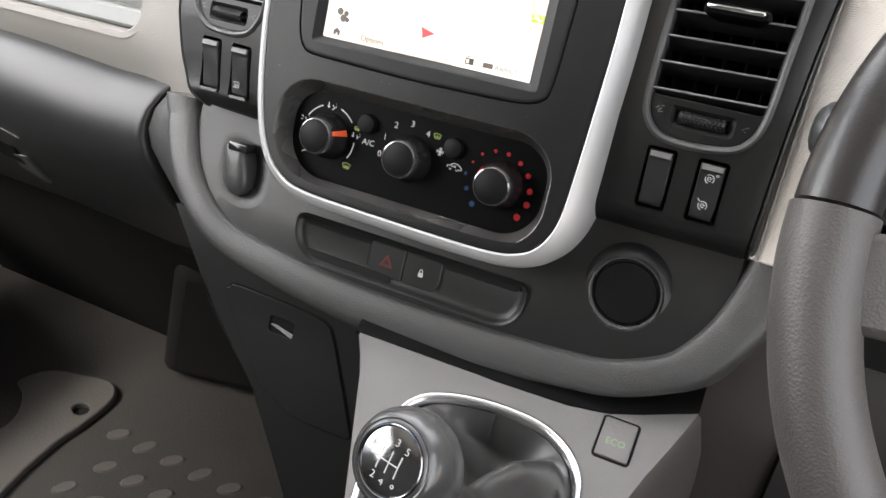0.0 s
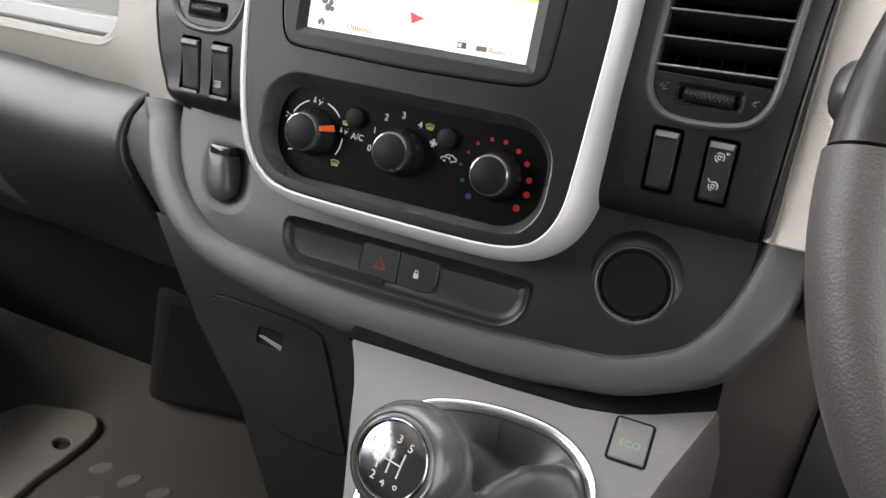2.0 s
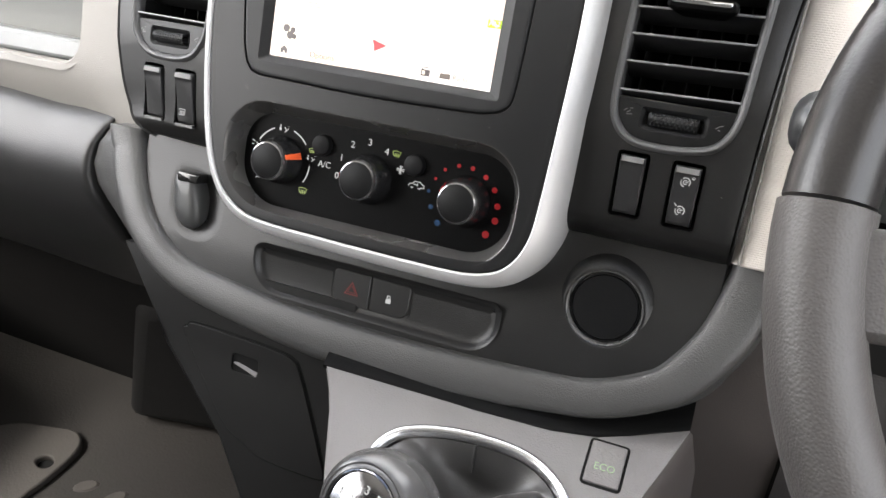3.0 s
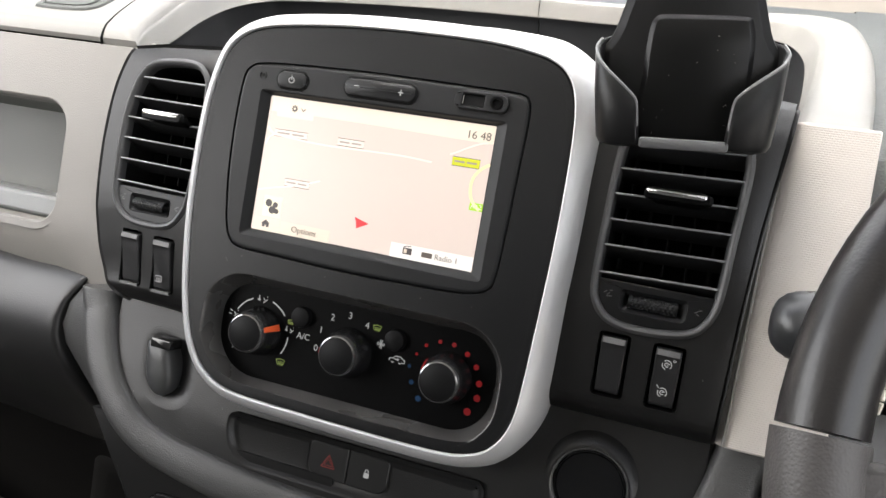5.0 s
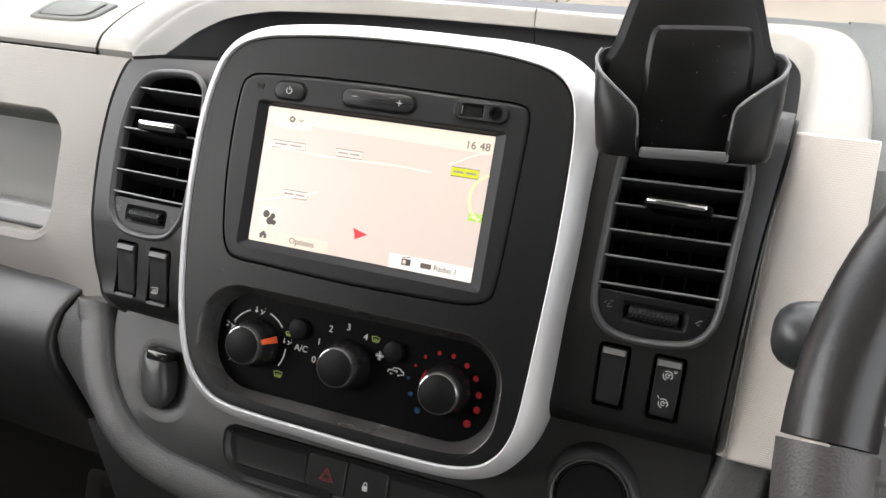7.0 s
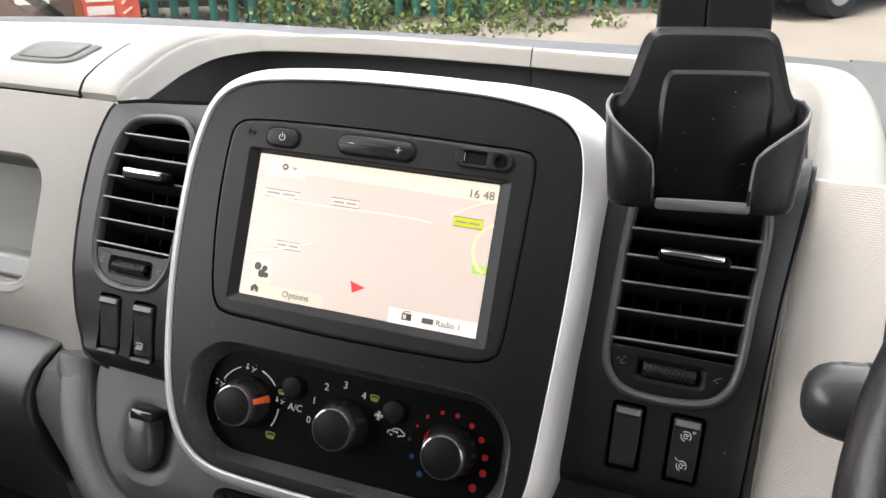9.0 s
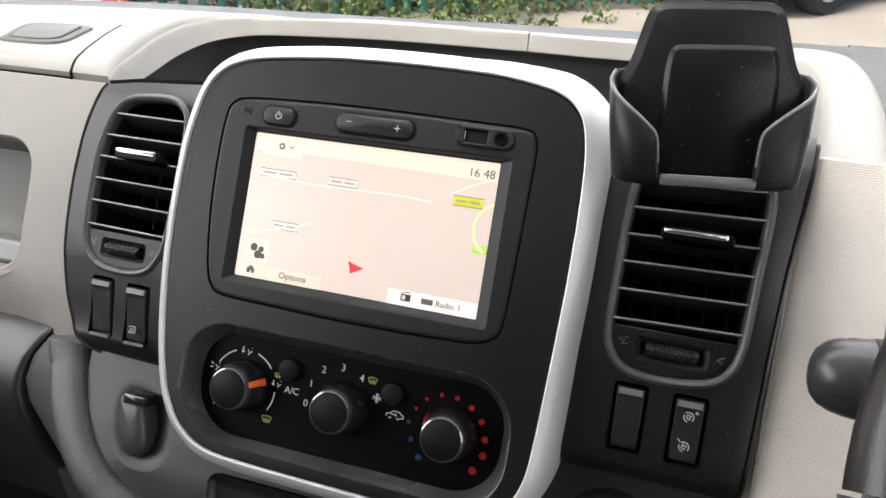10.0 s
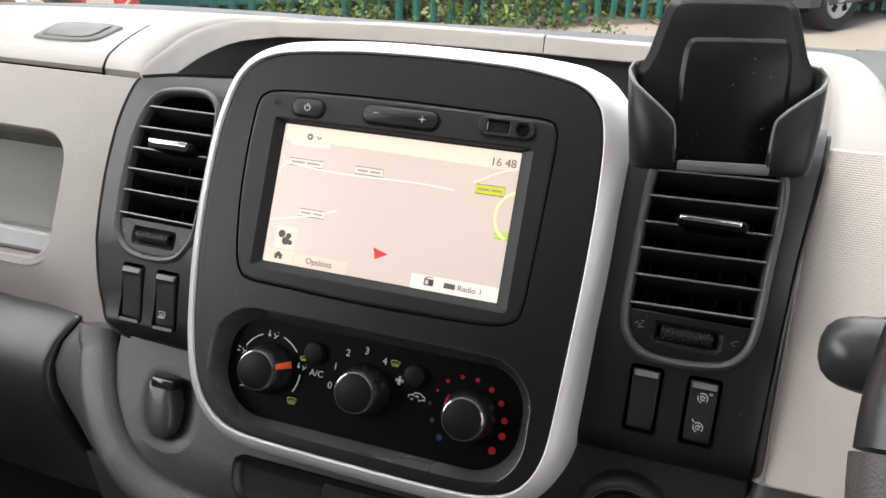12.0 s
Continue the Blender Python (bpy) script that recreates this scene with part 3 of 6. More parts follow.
# lower grey face
LOWER = [(-191, -108), (-139, -110), (0, -112), (229, -116), (229.5, -140), (224, -165), (210, -188), (190, -204), (165, -213), (120, -220), (0, -224), (-100, -218), (-150, -209), (-180, -190), (-193, -160), (-194, -130)]
LOWER = set_back(LOWER)
SLOT = rrect(-90, -213, 101, -178.5, (24, 22, 6, 6), 8)
SOCK = arc(165, -163.5, 24.5, 0, 360, 40)[:-1]
BOWL = smooth_line(set_back([(-147, -190), (-134, -187), (-125, -177), (-122, -160), (-125, -143), (-134, -132), (-147, -129.5), (-160, -132), (-168, -143), (-170, -160), (-167, -177), (-159, -187)]), 3, True)
part("lower_face", sheet(LOWER, (SLOT, SOCK, BOWL), range(-215, -105, 10), (), low, 3), DARK_GREY, console, "dark grey lower face", bevel=0.0012)
part("slot", loft([(inset(SLOT, -1), 30.4), (inset(SLOT, 0.8), 31.2), (inset(SLOT, 2.2), 33.2), (inset(SLOT, 4.4), 34.5), (inset(SLOT, 8), 35.0)], False, True), DARK_GREY, console, "shallow storage slot")
sock_y = low(0, -163)
part("socket_rim", lathe(165, -163.5, [(34, sock_y + 7.2), (31.6, sock_y + 3.6), (29.5, sock_y + 1.2), (27.6, sock_y - 0.4), (26, sock_y - 1.3), (24.9, sock_y - 1.6), (24.1, sock_y - 1.3)], 48, cap=False), DARK_GREY, console, "soft raised collar", 60)
# Lip lightened so its colour carries the bright crescent of caught light.
part("socket_lip", lathe(165, -163.5, [(24.6, sock_y - 1.2), (24.2, sock_y - 2.0), (23.5, sock_y - 1.6), (23.0, sock_y - 0.2), (22.8, sock_y + 4)], 48, cap=False), surface("socket_lip", (0.075, 0.074, 0.073), 0.3, 0), console, "lip in lighter grey for its bright crescent", 60)
part("socket_cap", lathe(165, -163.5, [(0.1, sock_y + 1.5), (20.4, sock_y + 1.5), (20.9, sock_y + 2.4), (21.3, sock_y + 1.4), (22.6, sock_y + 1.8), (22.9, sock_y + 6)], 48), BLACK_PANEL, console, "round black blanking cap")

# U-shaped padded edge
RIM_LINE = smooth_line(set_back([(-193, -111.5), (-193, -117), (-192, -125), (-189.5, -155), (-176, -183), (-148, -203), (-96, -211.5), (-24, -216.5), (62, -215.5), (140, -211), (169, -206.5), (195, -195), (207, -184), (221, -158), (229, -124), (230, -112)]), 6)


def padded(line):
    rows = []
    ns = normals2(line, False)
    for (x, z), n in zip(line, ns):
        d = low(x, z)
        under = max(0.0, -n[1])
        far = 1.28 if x < 0 else 1.35
        more = under * float(np.interp(x, (-150, -30, 60, 150), (0.25, 0.9, 0.9, 0.1)))
        prof = [(-2.0, 9), (1.2, 8), (1.6, 0), (2.1, -2.6), (2.9, -4.4), (4.6, -5.8), (9, -7.2), (15, -8.2), (20, -8.4), (23, -7.6), (25.2, -5.2), (26.6, -1.5), (27.5, 4), (29.5, 12), (33, 22), (36, 34)]
        keep = max(0.0, 1 - under / 0.7) if x < 0 else 0.0
        prof = [(u if u < 15 else 15 + (u - 15) * (1 + 0.75 * more) - keep * max(0.0, u - 26), y) for u, y in prof]
        rows.append([((x + n[0] * u * (1 + (far - 1) * (1 - under))) * MM, (y + d) * MM, (z + n[1] * u) * MM) for u, y in prof])
    lift = [[(x, y + 0.035, z) for x, y, z in rows[0]]]
    rows = lift + rows + [[(x, 0.062, z) for x, y, z in rows[-1]]]
    return strips(bmesh.new(), rows, False)


part("padded_edge", padded(RIM_LINE), GRAIN_GREY, console, "grained grey padded edge sweeping round the console")
# return of the padded edge towards the glovebox gap, and the console's left side
EDGE = [(-234, 44, -121), (-233, 42, -132), (-228, 38, -152), (-218, 34, -170), (-208, 32, -186), (-195, 33, -206), (-187, 34, -232), (-178, 35.5, -254), (-164, 36, -278), (-140, 37, -304), (-108, 37.5, -338), (-60, 38, -420)]
GAP = [(-0.262, 0.000, 1.083), (-0.270, -0.013, 1.071), (-0.274, -0.022, 1.055), (-0.2715, -0.026, 1.039), (-0.266, -0.026, 1.022), (-0.262, -0.020, 0.990), (-0.258, -0.009, 0.954), (-0.247, -0.008, 0.930), (-0.236, 0.0, 0.90), (-0.215, 0.02, 0.86), (-0.185, 0.04, 0.81), (-0.12, 0.07, 0.72)]
rows = []
inv = PANEL.inverted()
for (x, y, z), g in zip(EDGE, GAP):
    a, b = Vector((x, y, z)) * MM, inv @ Vector(g)
    rows.append([a, a.lerp(b, 0.25) + Vector((0, -0.001, 0)), a.lerp(b, 0.5) + Vector((0, -0.002, 0)), a.lerp(b, 0.75) + Vector((0, -0.002, 0)), b, b + Vector((-0.003, 0.004, 0)), b + Vector((0.004, 0.05, 0))])
rows = [[p + Vector((0, 0.030, 0)) for p in rows[0]]] + rows
part("edge_return", strips(bmesh.new(), rows, False), GRAIN_GREY, console, "grained side of the console", 70)

# silver ring and the black centre
RING_RIGHT = [(0, 93), (32, 92.8), (60, 91.9), (77, 90.2), (92, 87.6), (100, 85.4), (107, 81.8), (112.4, 76.5), (116, 70), (118.8, 58), (120.2, 43), (120.9, 17), (120.6, -20), (119, -62), (117.4, -97), (115.6, -120), (111.5, -134), (105, -143.6), (97, -149.4), (84, -153.4), (66, -155), (33, -155.4), (0, -155.2)]
RING_LEFT = [(30, 92.4), (52, 91), (74, 89), (90, 86.6), (103, 82), (112, 75), (118, 65), (122.6, 48), (125.6, 26), (126.8, -10), (125.4, -48), (121.4, -84), (117.2, -106), (112, -123), (105, -136), (97, -144), (86, -150.4), (72, -153.4), (52, -154.4), (30, -154.8)]
RING_IN = smooth_line([(2.9 + x, z) for x, z in RING_RIGHT[::-1]] + [(2.9 - x, z) for x, z in RING_LEFT], 4, True)
part("ring_trim", sweep2(RING_IN, [(0.5, 6), (0.6, -3.2), (0.9, -3.9), (1.5, -4.1), (3.2, -3.4), (6.0, -0.8), (8.6, 2.6), (10.6, 7), (12.0, 13), (12.7, 20), (13.0, 32), (13.2, 50)], swell=lambda x, z, y: 1 + 0.35 * max(0.0, min(1.0, (x - 50) / 50)) * max(0.0, min(1.0, (z - 20) / 50)) * min(1.0, max(0.0, y + 2) / 25)), SILVER, console, "satin silver rounded ring trim")
part("panel_border", sweep2(RING_IN, [(-7.0, -2.3), (-4.5, -2.4), (-2.0, -2.5), (-0.7, -2.4), (-0.25, -1.9), (-0.15, 3)]), BLACK_PANEL, console, "satin black edge inside the ring")
part("ring_gap", sweep2(RING_IN, [(-0.5, -0.6), (1.4, -0.6)]), SHADE_BLACK, console)
BEZEL = smooth_line([(-84, -58.2), (-60, -59.2), (0, -60.4), (60, -59), (80, -57.4), (90, -53), (93.6, -45), (95.2, -20), (96.6, 25), (97.2, 50), (95.4, 61), (88, 65), (60, 65.8), (0, 66.8), (-50, 66.2), (-84, 64.6), (-94.5, 61.5), (-99.4, 53), (-101.2, 25), (-100.6, -5), (-98.4, -28), (-96, -43), (-92, -53)], 4, True)
AC_OUT = rrect(-103.5, -150.8, 107.5, -74.2, (36, 32, 30, 30), 10)
AC_IN = rrect(-97.5, -145.4, 100.5, -82, (30, 28, 24, 24), 10)
part("centre_panel", sheet(inset(RING_IN, 5), (BEZEL, AC_OUT), (), (), lambda x, z: -2.4, 4), BLACK_PANEL, console, "satin black panel inside the ring", bevel=0.001)
part("climate_recess", loft([(inset(AC_OUT, -0.3), -2.42), (inset(AC_OUT, 0.4), -2.2), (inset(AC_OUT, 1.0), -1.3), (inset(AC_OUT, 1.6), 0.5), (inset(AC_IN, -1.8), 10.5), (inset(AC_IN, -0.6), 13.2), (AC_IN, 14.3)]), RECESS_SATIN, console, "smooth black recess wall")

# cubby panel under the padded edge
CUBBY = [(-211, -205), (-198, -224), (-182, -250), (-166, -276), (-140, -304), (-108, -338), (-60, -420), (-4, -470), (-4, -205)]
DOOR = [(-146, -267), (-144.5, -259), (-138, -255.2), (-94, -255.6), (-60, -257.4), (-48, -261), (-42, -270), (-14, -335), (-12, -343), (-20, -346), (-66, -345.5), (-84, -338), (-106, -325)]
CUBBY_GREY = surface("cubby_grey", (0.0062, 0.0061, 0.006), 0.42, 0.2, 1300, 0.12, spec=0.34, smear=0.05)
part("cubby_panel", sheet(CUBBY[::-1], (), (-420, -380, -340, -300, -275, -240), (), lambda x, z: low(x, z) + 1.5, 8), CUBBY_GREY, console, "dark grey panel beside the gear console")
part("cubby_seam", sheet(inset(smooth_line(DOOR, 3, True)[::-1], -1.7), (), (-320, -300, -275), (), lambda x, z: low(x, z) + 1.0, 2), SHADE_BLACK, console)
cubby_door = part("cubby_door", sheet(smooth_line(DOOR, 3, True)[::-1], (rrect(-102, -283, -78, -268.5, 3, 4),), (-320, -300, -275), (), lambda x, z: low(x, z) - 0.6, 3), CUBBY_GREY, console, "closed dark grey cubby flap", bevel=0.0018)
part("finger_pull", loft([(rrect(-102, -283, -78, -268.5, 3, 4), 35.6), (rrect(-100, -282, -79, -269.5, 2, 4), 46)], False, True), SHADE_BLACK, cubby_door)
part("pull_lip", strips(bmesh.new(), [[(-0.1008, 0.0358, -0.2768), (-0.0790, 0.0352, -0.2826)], [(-0.0955, 0.0430, -0.2730), (-0.0792, 0.0415, -0.2722)]], False), surface("pull_lip", (0.10, 0.096, 0.093), 0.5), cubby_door)

# dust on the dark faces
bm = bmesh.new()
rnd_dust = random.Random(11)
for i in range(46):
    x, z = rnd_dust.choice(((rnd_dust.uniform(130, 226), rnd_dust.uniform(-118, 60)), (rnd_dust.uniform(-110, 118), rnd_dust.uniform(-72, -60)), (rnd_dust.uniform(-180, 200), rnd_dust.uniform(-200, -150))))
    if any(x0 - 3 < x < x1 + 3 and z0 - 3 < z < z1 + 3 for x0, z0, x1, z1 in ((148, -58, 224, 60), (155, -108, 210, -60), (-92, -216, 106, -174), (138, -190, 192, -138), (-172, -194, -118, -126))):
        continue
    d = -2.6 if abs(x) < 119 and z > -80 else (base(x, z) if z > -121 else low(x, z)) - 0.1
    r = rnd_dust.uniform(0.10, 0.24)
    bmesh.ops.create_icosphere(bm, subdivisions=1, radius=r * MM, matrix=Matrix.Translation((x * MM, d * MM, z * MM)))
DUST = surface("dust", (0.40, 0.39, 0.37), 0.9)
tagged(part("dust", bm, DUST, console), "tiny pale dust specks", kind="stuff")

# ---------------------------------------------------------------- infotainment unit
unit = thing("infotainment_unit", "dark grey touchscreen radio unit with lit map screen", "car radio")
SCREEN = rrect(-78.6, -44.6, 77.4, 44.6, 1.0, 2)
part("bezel", loft([(inset(BEZEL, 0.7), 6), (inset(BEZEL, 0.7), -1.2), (inset(BEZEL, 1.6), -2.3), (inset(BEZEL, 3), -2.62)], False, False), UNIT_GREY, unit, "dark grey unit front")
OPEN = rrect(-84.5, -49.0, 84.0, 47.2, 2.5, 8)
part("unit_front", sheet(inset(BEZEL, 2.6), (OPEN,), (), (), lambda x, z: -2.6, 4), UNIT_GREY, unit, bevel=0.0006)
part("screen_frame", loft([(OPEN, -2.5), (inset(OPEN, 0.8), -2.2), (rrect(-79, -45.0, 77.8, 45.0, 1.2, 8), 0.9), (rrect(-78.2, -44.2, 77.0, 44.2, 1.0, 8), 1.0)]), UNIT_GREY, unit, "sloping screen surround")

MAP = glow("map_background", (0.79, 0.66, 0.585), 0.36)
MAP_TOP = glow("map_bar", (1.0, 0.86, 0.70), 0.36)
MAP_ROAD = glow("map_road", (1.0, 0.90, 0.78), 0.36)
MAP_LABEL = glow("map_label", (0.90, 0.80, 0.70), 0.36)
MAP_YELLOW = glow("map_yellow", (0.72, 0.74, 0.05), 0.36)
MAP_GREEN = glow("map_green", (0.45, 0.80, 0.05), 0.36)
MAP_BUTTON = glow("map_button", (0.88, 0.74, 0.60), 0.36)
MAP_ICON = glow("map_icon_tile", (1.0, 0.92, 0.66), 0.36)
MAP_RED = glow("map_arrow", (0.80, 0.06, 0.07), 0.36)
INK = surface("screen_ink", (0.05, 0.04, 0.04), 0.4)
INK_TAG = surface("tag_ink", (0.27, 0.23, 0.21), 0.4)
INK_SOFT = surface("screen_ink_soft", (0.11, 0.09, 0.075), 0.4)
SC = 1.0  # depth of the lit layer
screen = part("screen", slab(SCREEN, SC, SC + 2), MAP, unit, "lit navigation map screen")


def on_screen(name, outline, mat, k=1, label=""):
    return part(name, slab(outline, SC - 0.12 * k, SC + 0.2), mat, screen, label, 0)


def rect(x0, z0, x1, z1):
    return [(x0, z0), (x1, z0), (x1, z1), (x0, z1)]


on_screen("top_bar", [(-76.8, 44), (-76.8, 34.3), (-72.5, 34.3), (-71.8, 31.4), (-45.5, 31.4), (-45.2, 34.8), (0, 34.4), (76.8, 33.2), (76.8, 44)], MAP_TOP)
for pts in ([(-77, 24), (-73, 20.2), (-66.7, 19.1), (-37, 17.3), (-5, 17.8), (20, 18.2), (40, 17.2)], [(-77, 12), (-75, 17), (-71, 19.6)], [(-77, -18), (-69, -16), (-50, -11.5), (-33, -5.9)], [(51, 23.7), (56, 26), (61, 28.8), (69, 32.5), (74, 33.5)]):
    part("road_line", stroke(smooth_line(pts, 6), 0.95, SC - 0.1), MAP_ROAD, screen, "", 0)
part("road_line", stroke(smooth_line([(77, 21), (72, 17.5), (68.2, 12), (67.4, 5), (69.6, -2), (75, -7)], 6), 1.8, SC - 0.1), glow("map_yellow_road", (1.0, 0.92, 0.50), 0.36), screen, "yellow main road line", 0)
for x, z, w, h, m in ((-59.4, 20.8, 24, 4.0, MAP_LABEL), (-16.0, 21.0, 18.5, 4.2, MAP_LABEL), (-49.5, -10.2, 18, 4.2, MAP_LABEL), (61.8, 20.2, 17.4, 5.0, MAP_YELLOW)):
    on_screen("place_tag", inset(rect(x - w / 2, z - h / 2, x + w / 2, z + h / 2), -0.45), INK_SOFT, 1)
    on_screen("place_tag", rect(x - w / 2, z - h / 2, x + w / 2, z + h / 2), m, 2)
    on_screen("name_bar", rect(x - w * 0.42, z - 0.55, x - w * 0.04, z + 0.55), INK_TAG, 3)
    on_screen("name_bar", rect(x + w * 0.04, z - 0.55, x + w * 0.40, z + 0.55), INK_TAG, 3)
on_screen("road_tag", rect(68.6, -7.6, 77.0, -2.9), MAP_GREEN, 2)
text("road_number", "A12", 4.4, MAP_LABEL, screen, 72.9, SC - 0.4, -5.2)
on_screen("traffic_tile", rect(-71.6, -34.6, -57.6, -20.8), MAP_ICON, 2)
for cx, cz, r in ((-67.6, -25.6, 2.5), (-62.6, -26.4, 1.9), (-64.4, -29.8, 2.6), (-61.2, -30.4, 1.7)):
    on_screen("traffic_mark", arc(cx, cz, r, 0, 360, 14)[:-1], INK, 3)
on_screen("home_button", rect(-76.8, -44.3, -57.2, -35.6), MAP_BUTTON, 1)
on_screen("options_button", rect(-56.4, -44.3, -20.4, -36.2), MAP_BUTTON, 1)
on_screen("radio_button", rect(22.5, -44.3, 76.9, -35.4), glow("map_button_pale", (1.0, 0.93, 0.86), 0.38), 1)
on_screen("home_mark", [(x + 1.6, z - 0.6) for x, z in ((-71.8, -41), (-69.8, -41), (-69.8, -39.6), (-68.6, -39.6), (-68.6, -41), (-66.8, -41), (-66.8, -38.8), (-66.0, -38.8), (-69.3, -36.2), (-72.6, -38.8), (-71.8, -38.8))], INK, 3)
text("options_word", "Options", 5.6, INK_SOFT, screen, -39, SC - 0.5, -40)
on_screen("name_bar", rect(43.6, -41.2, 50.6, -38.0), INK_SOFT, 3)
text("radio_words", "Radio 1", 5.0, INK_SOFT, screen, 52.2, SC - 0.5, -39.8, align="LEFT")
on_screen("radio_mark", rect(31.0, -41.4, 37.0, -37.4), INK, 3)
on_screen("radio_mark", rect(31.8, -40.6, 33.8, -38.2), MAP_BUTTON, 4)
part("radio_mark", stroke([(31.4, -37.2), (33.3, -36.2), (36.6, -36.2)], 0.5, SC - 0.3), INK, screen, "", 0)
text("clock_digits", "16 48", 7.0, INK_SOFT, screen, 67.2, SC - 0.5, 37.0)
gear_mark = [(-59.5 + (2.4 if i % 4 < 2 else 1.7) * math.cos(2 * math.pi * i / 32), 37.6 + (2.4 if i % 4 < 2 else 1.7) * math.sin(2 * math.pi * i / 32)) for i in range(32)]
on_screen("settings_mark", gear_mark, INK_SOFT, 3)
on_screen("settings_mark", arc(-59.5, 37.6, 0.8, 0, 360, 10)[:-1], MAP_TOP, 4)
part("settings_mark", stroke([(-54.6, 38.2), (-53.0, 36.6), (-51.4, 38.2)], 0.6, SC - 0.3), INK_SOFT, screen, "", 0)
on_screen("position_arrow", [(-2.6, -31.4), (5.4, -27.2), (-4.8, -24.4), (-3.4, -27.6)], MAP_RED, 3, "red position arrow")

# buttons of the unit
power = part("power_button", slab(rrect(-73.2, 49.6, -51.4, 60.6, 5.3, 8), -4.4, -2, edge=1.4), UNIT_GREY, unit, "rounded power button")
part("power_ring", sweep2(rrect(-73.2, 49.6, -51.4, 60.6, 5.3, 8), [(-0.2, -2.6), (0.2, -3.2), (0.9, -3.1), (1.1, -2.6)]), SHADE_BLACK, unit)
part("power_mark", stroke(arc(-62.2, 55.0, 1.9, 120, 420, 14), 0.55, -4.4), WHITE_PRINT, power, "", 0)
part("power_mark", stroke([(-62.2, 55.2), (-62.2, 57.8)], 0.55, -4.4), WHITE_PRINT, power, "", 0)
volume = part("volume_button", slab(rrect(-24.6, 50.4, 24.4, 61.6, 5.6, 8), -5.0, -2, edge=1.6), UNIT_GREY, unit, "long rounded volume rocker")
part("volume_ring", sweep2(rrect(-24.6, 50.4, 24.4, 61.6, 5.6, 8), [(-0.2, -2.6), (0.2, -3.2), (0.9, -3.1), (1.1, -2.6)]), SHADE_BLACK, unit)
part("plus_mark", stroke([(12.8, 55.8), (16.6, 55.8)], 0.6, -5.0), WHITE_PRINT, volume, "", 0)
part("plus_mark", stroke([(14.7, 53.9), (14.7, 57.7)], 0.6, -5.0), WHITE_PRINT, volume, "", 0)
part("minus_mark", stroke([(-17.2, 56.6), (-13.8, 56.6)], 0.6, -5.0), WHITE_PRINT, volume, "", 0)
POD = rrect(49.2, 51.2, 83.6, 62.6, 5.6, 8)
part("socket_pod", sheet(POD, (rrect(54.5, 53.4, 68.2, 60.4, 0.8, 3), arc(76, 57.0, 3.4, 0, 360, 20)[:-1]), (), (), lambda x, z: -4.6, 3), UNIT_GREY, unit, "raised socket pod", bevel=0.0008)
part("usb_socket", loft([(rrect(54.5, 53.4, 68.2, 60.4, 0.8, 3), -4.4), (rrect(55, 53.8, 67.8, 60.0, 0.6, 3), -2.9)], False, True), SHADE_BLACK, unit, "black data socket")
part("usb_contact", slab(rect(54.8, 54.4, 55.4, 59.4), -4.4, -2.8), CHROME, unit)
part("jack_socket", lathe(76, 57, [(3.6, -4.4), (3.7, -5.3), (2.5, -5.3), (2.3, -4.0), (2.2, 3)], 24, cap=False), BLACK_SATIN, unit, "round jack socket")
part("jack_hole", lathe(76, 57, [(0.1, -3.2), (2.4, -3.2), (2.4, -2.7)], 20), SHADE_BLACK, unit)
for a0, a1 in ((120, 240), (-60, 60)):
    part("sensor_mark", stroke(arc(-84.4, 56.2, 2.3, a0, a1, 8), 0.6, -2.6), SHADE_BLACK, unit, "", 0)
part("sensor_hole", lathe(-84.4, 56.2, [(0.1, -2.85), (1.1, -2.85), (1.1, -2)], 14), SHADE_BLACK, unit)

# ---------------------------------------------------------------- climate controls
climate = thing("climate_controls", "black climate control panel with three rotary knobs", "climate control")
AC = 14.5
part("faceplate", slab(inset(AC_IN, -3), AC, AC + 3), BLACK_SATIN, climate)


KNOB_GLOSS = surface("knob_gloss", (0.008, 0.008, 0.0085), 0.22, 0.0, vary=0.2, spec=0.5)


def knob(cx, cz, pointer, label):
    k = part("knob", lathe(cx, cz, [(0.1, -4.6), (10.6, -4.6), (11.3, -4.2), (11.6, -3.2)], 48), KNOB_BLACK, climate, label)
    part("chrome_ring", lathe(cx, cz, [(11.3, -3.6), (11.7, -4.2), (12.6, -3.8), (13.3, -2.4), (13.6, 0)], 48, cap=False), CHROME_DULL, k, "narrow chrome ring")
    part("skirt", lathe(cx, cz, [(13.3, -0.6), (14.2, 2), (15.4, 7), (16.4, 11), (16.8, AC)], 48, cap=False), KNOB_GLOSS, k, "glossy black skirt")
    a = radians(pointer)
    m = Matrix.Translation((cx * MM, 0, cz * MM)) @ Matrix.Rotation(-a, 4, "Y")
    bm = strips(bmesh.new(), [[(12.9 * MM, -1.6 * MM, -1.6 * MM), (16.8 * MM, 12 * MM, -2.3 * MM), (17.4 * MM, 12 * MM, -2.3 * MM), (13.9 * MM, -1.8 * MM, -1.6 * MM)], [(12.9 * MM, -1.6 * MM, 1.6 * MM), (16.8 * MM, 12 * MM, 2.3 * MM), (17.4 * MM, 12 * MM, 2.3 * MM), (13.9 * MM, -1.8 * MM, 1.6 * MM)]], True, True, True)
    bm.transform(m)
    return k, bm


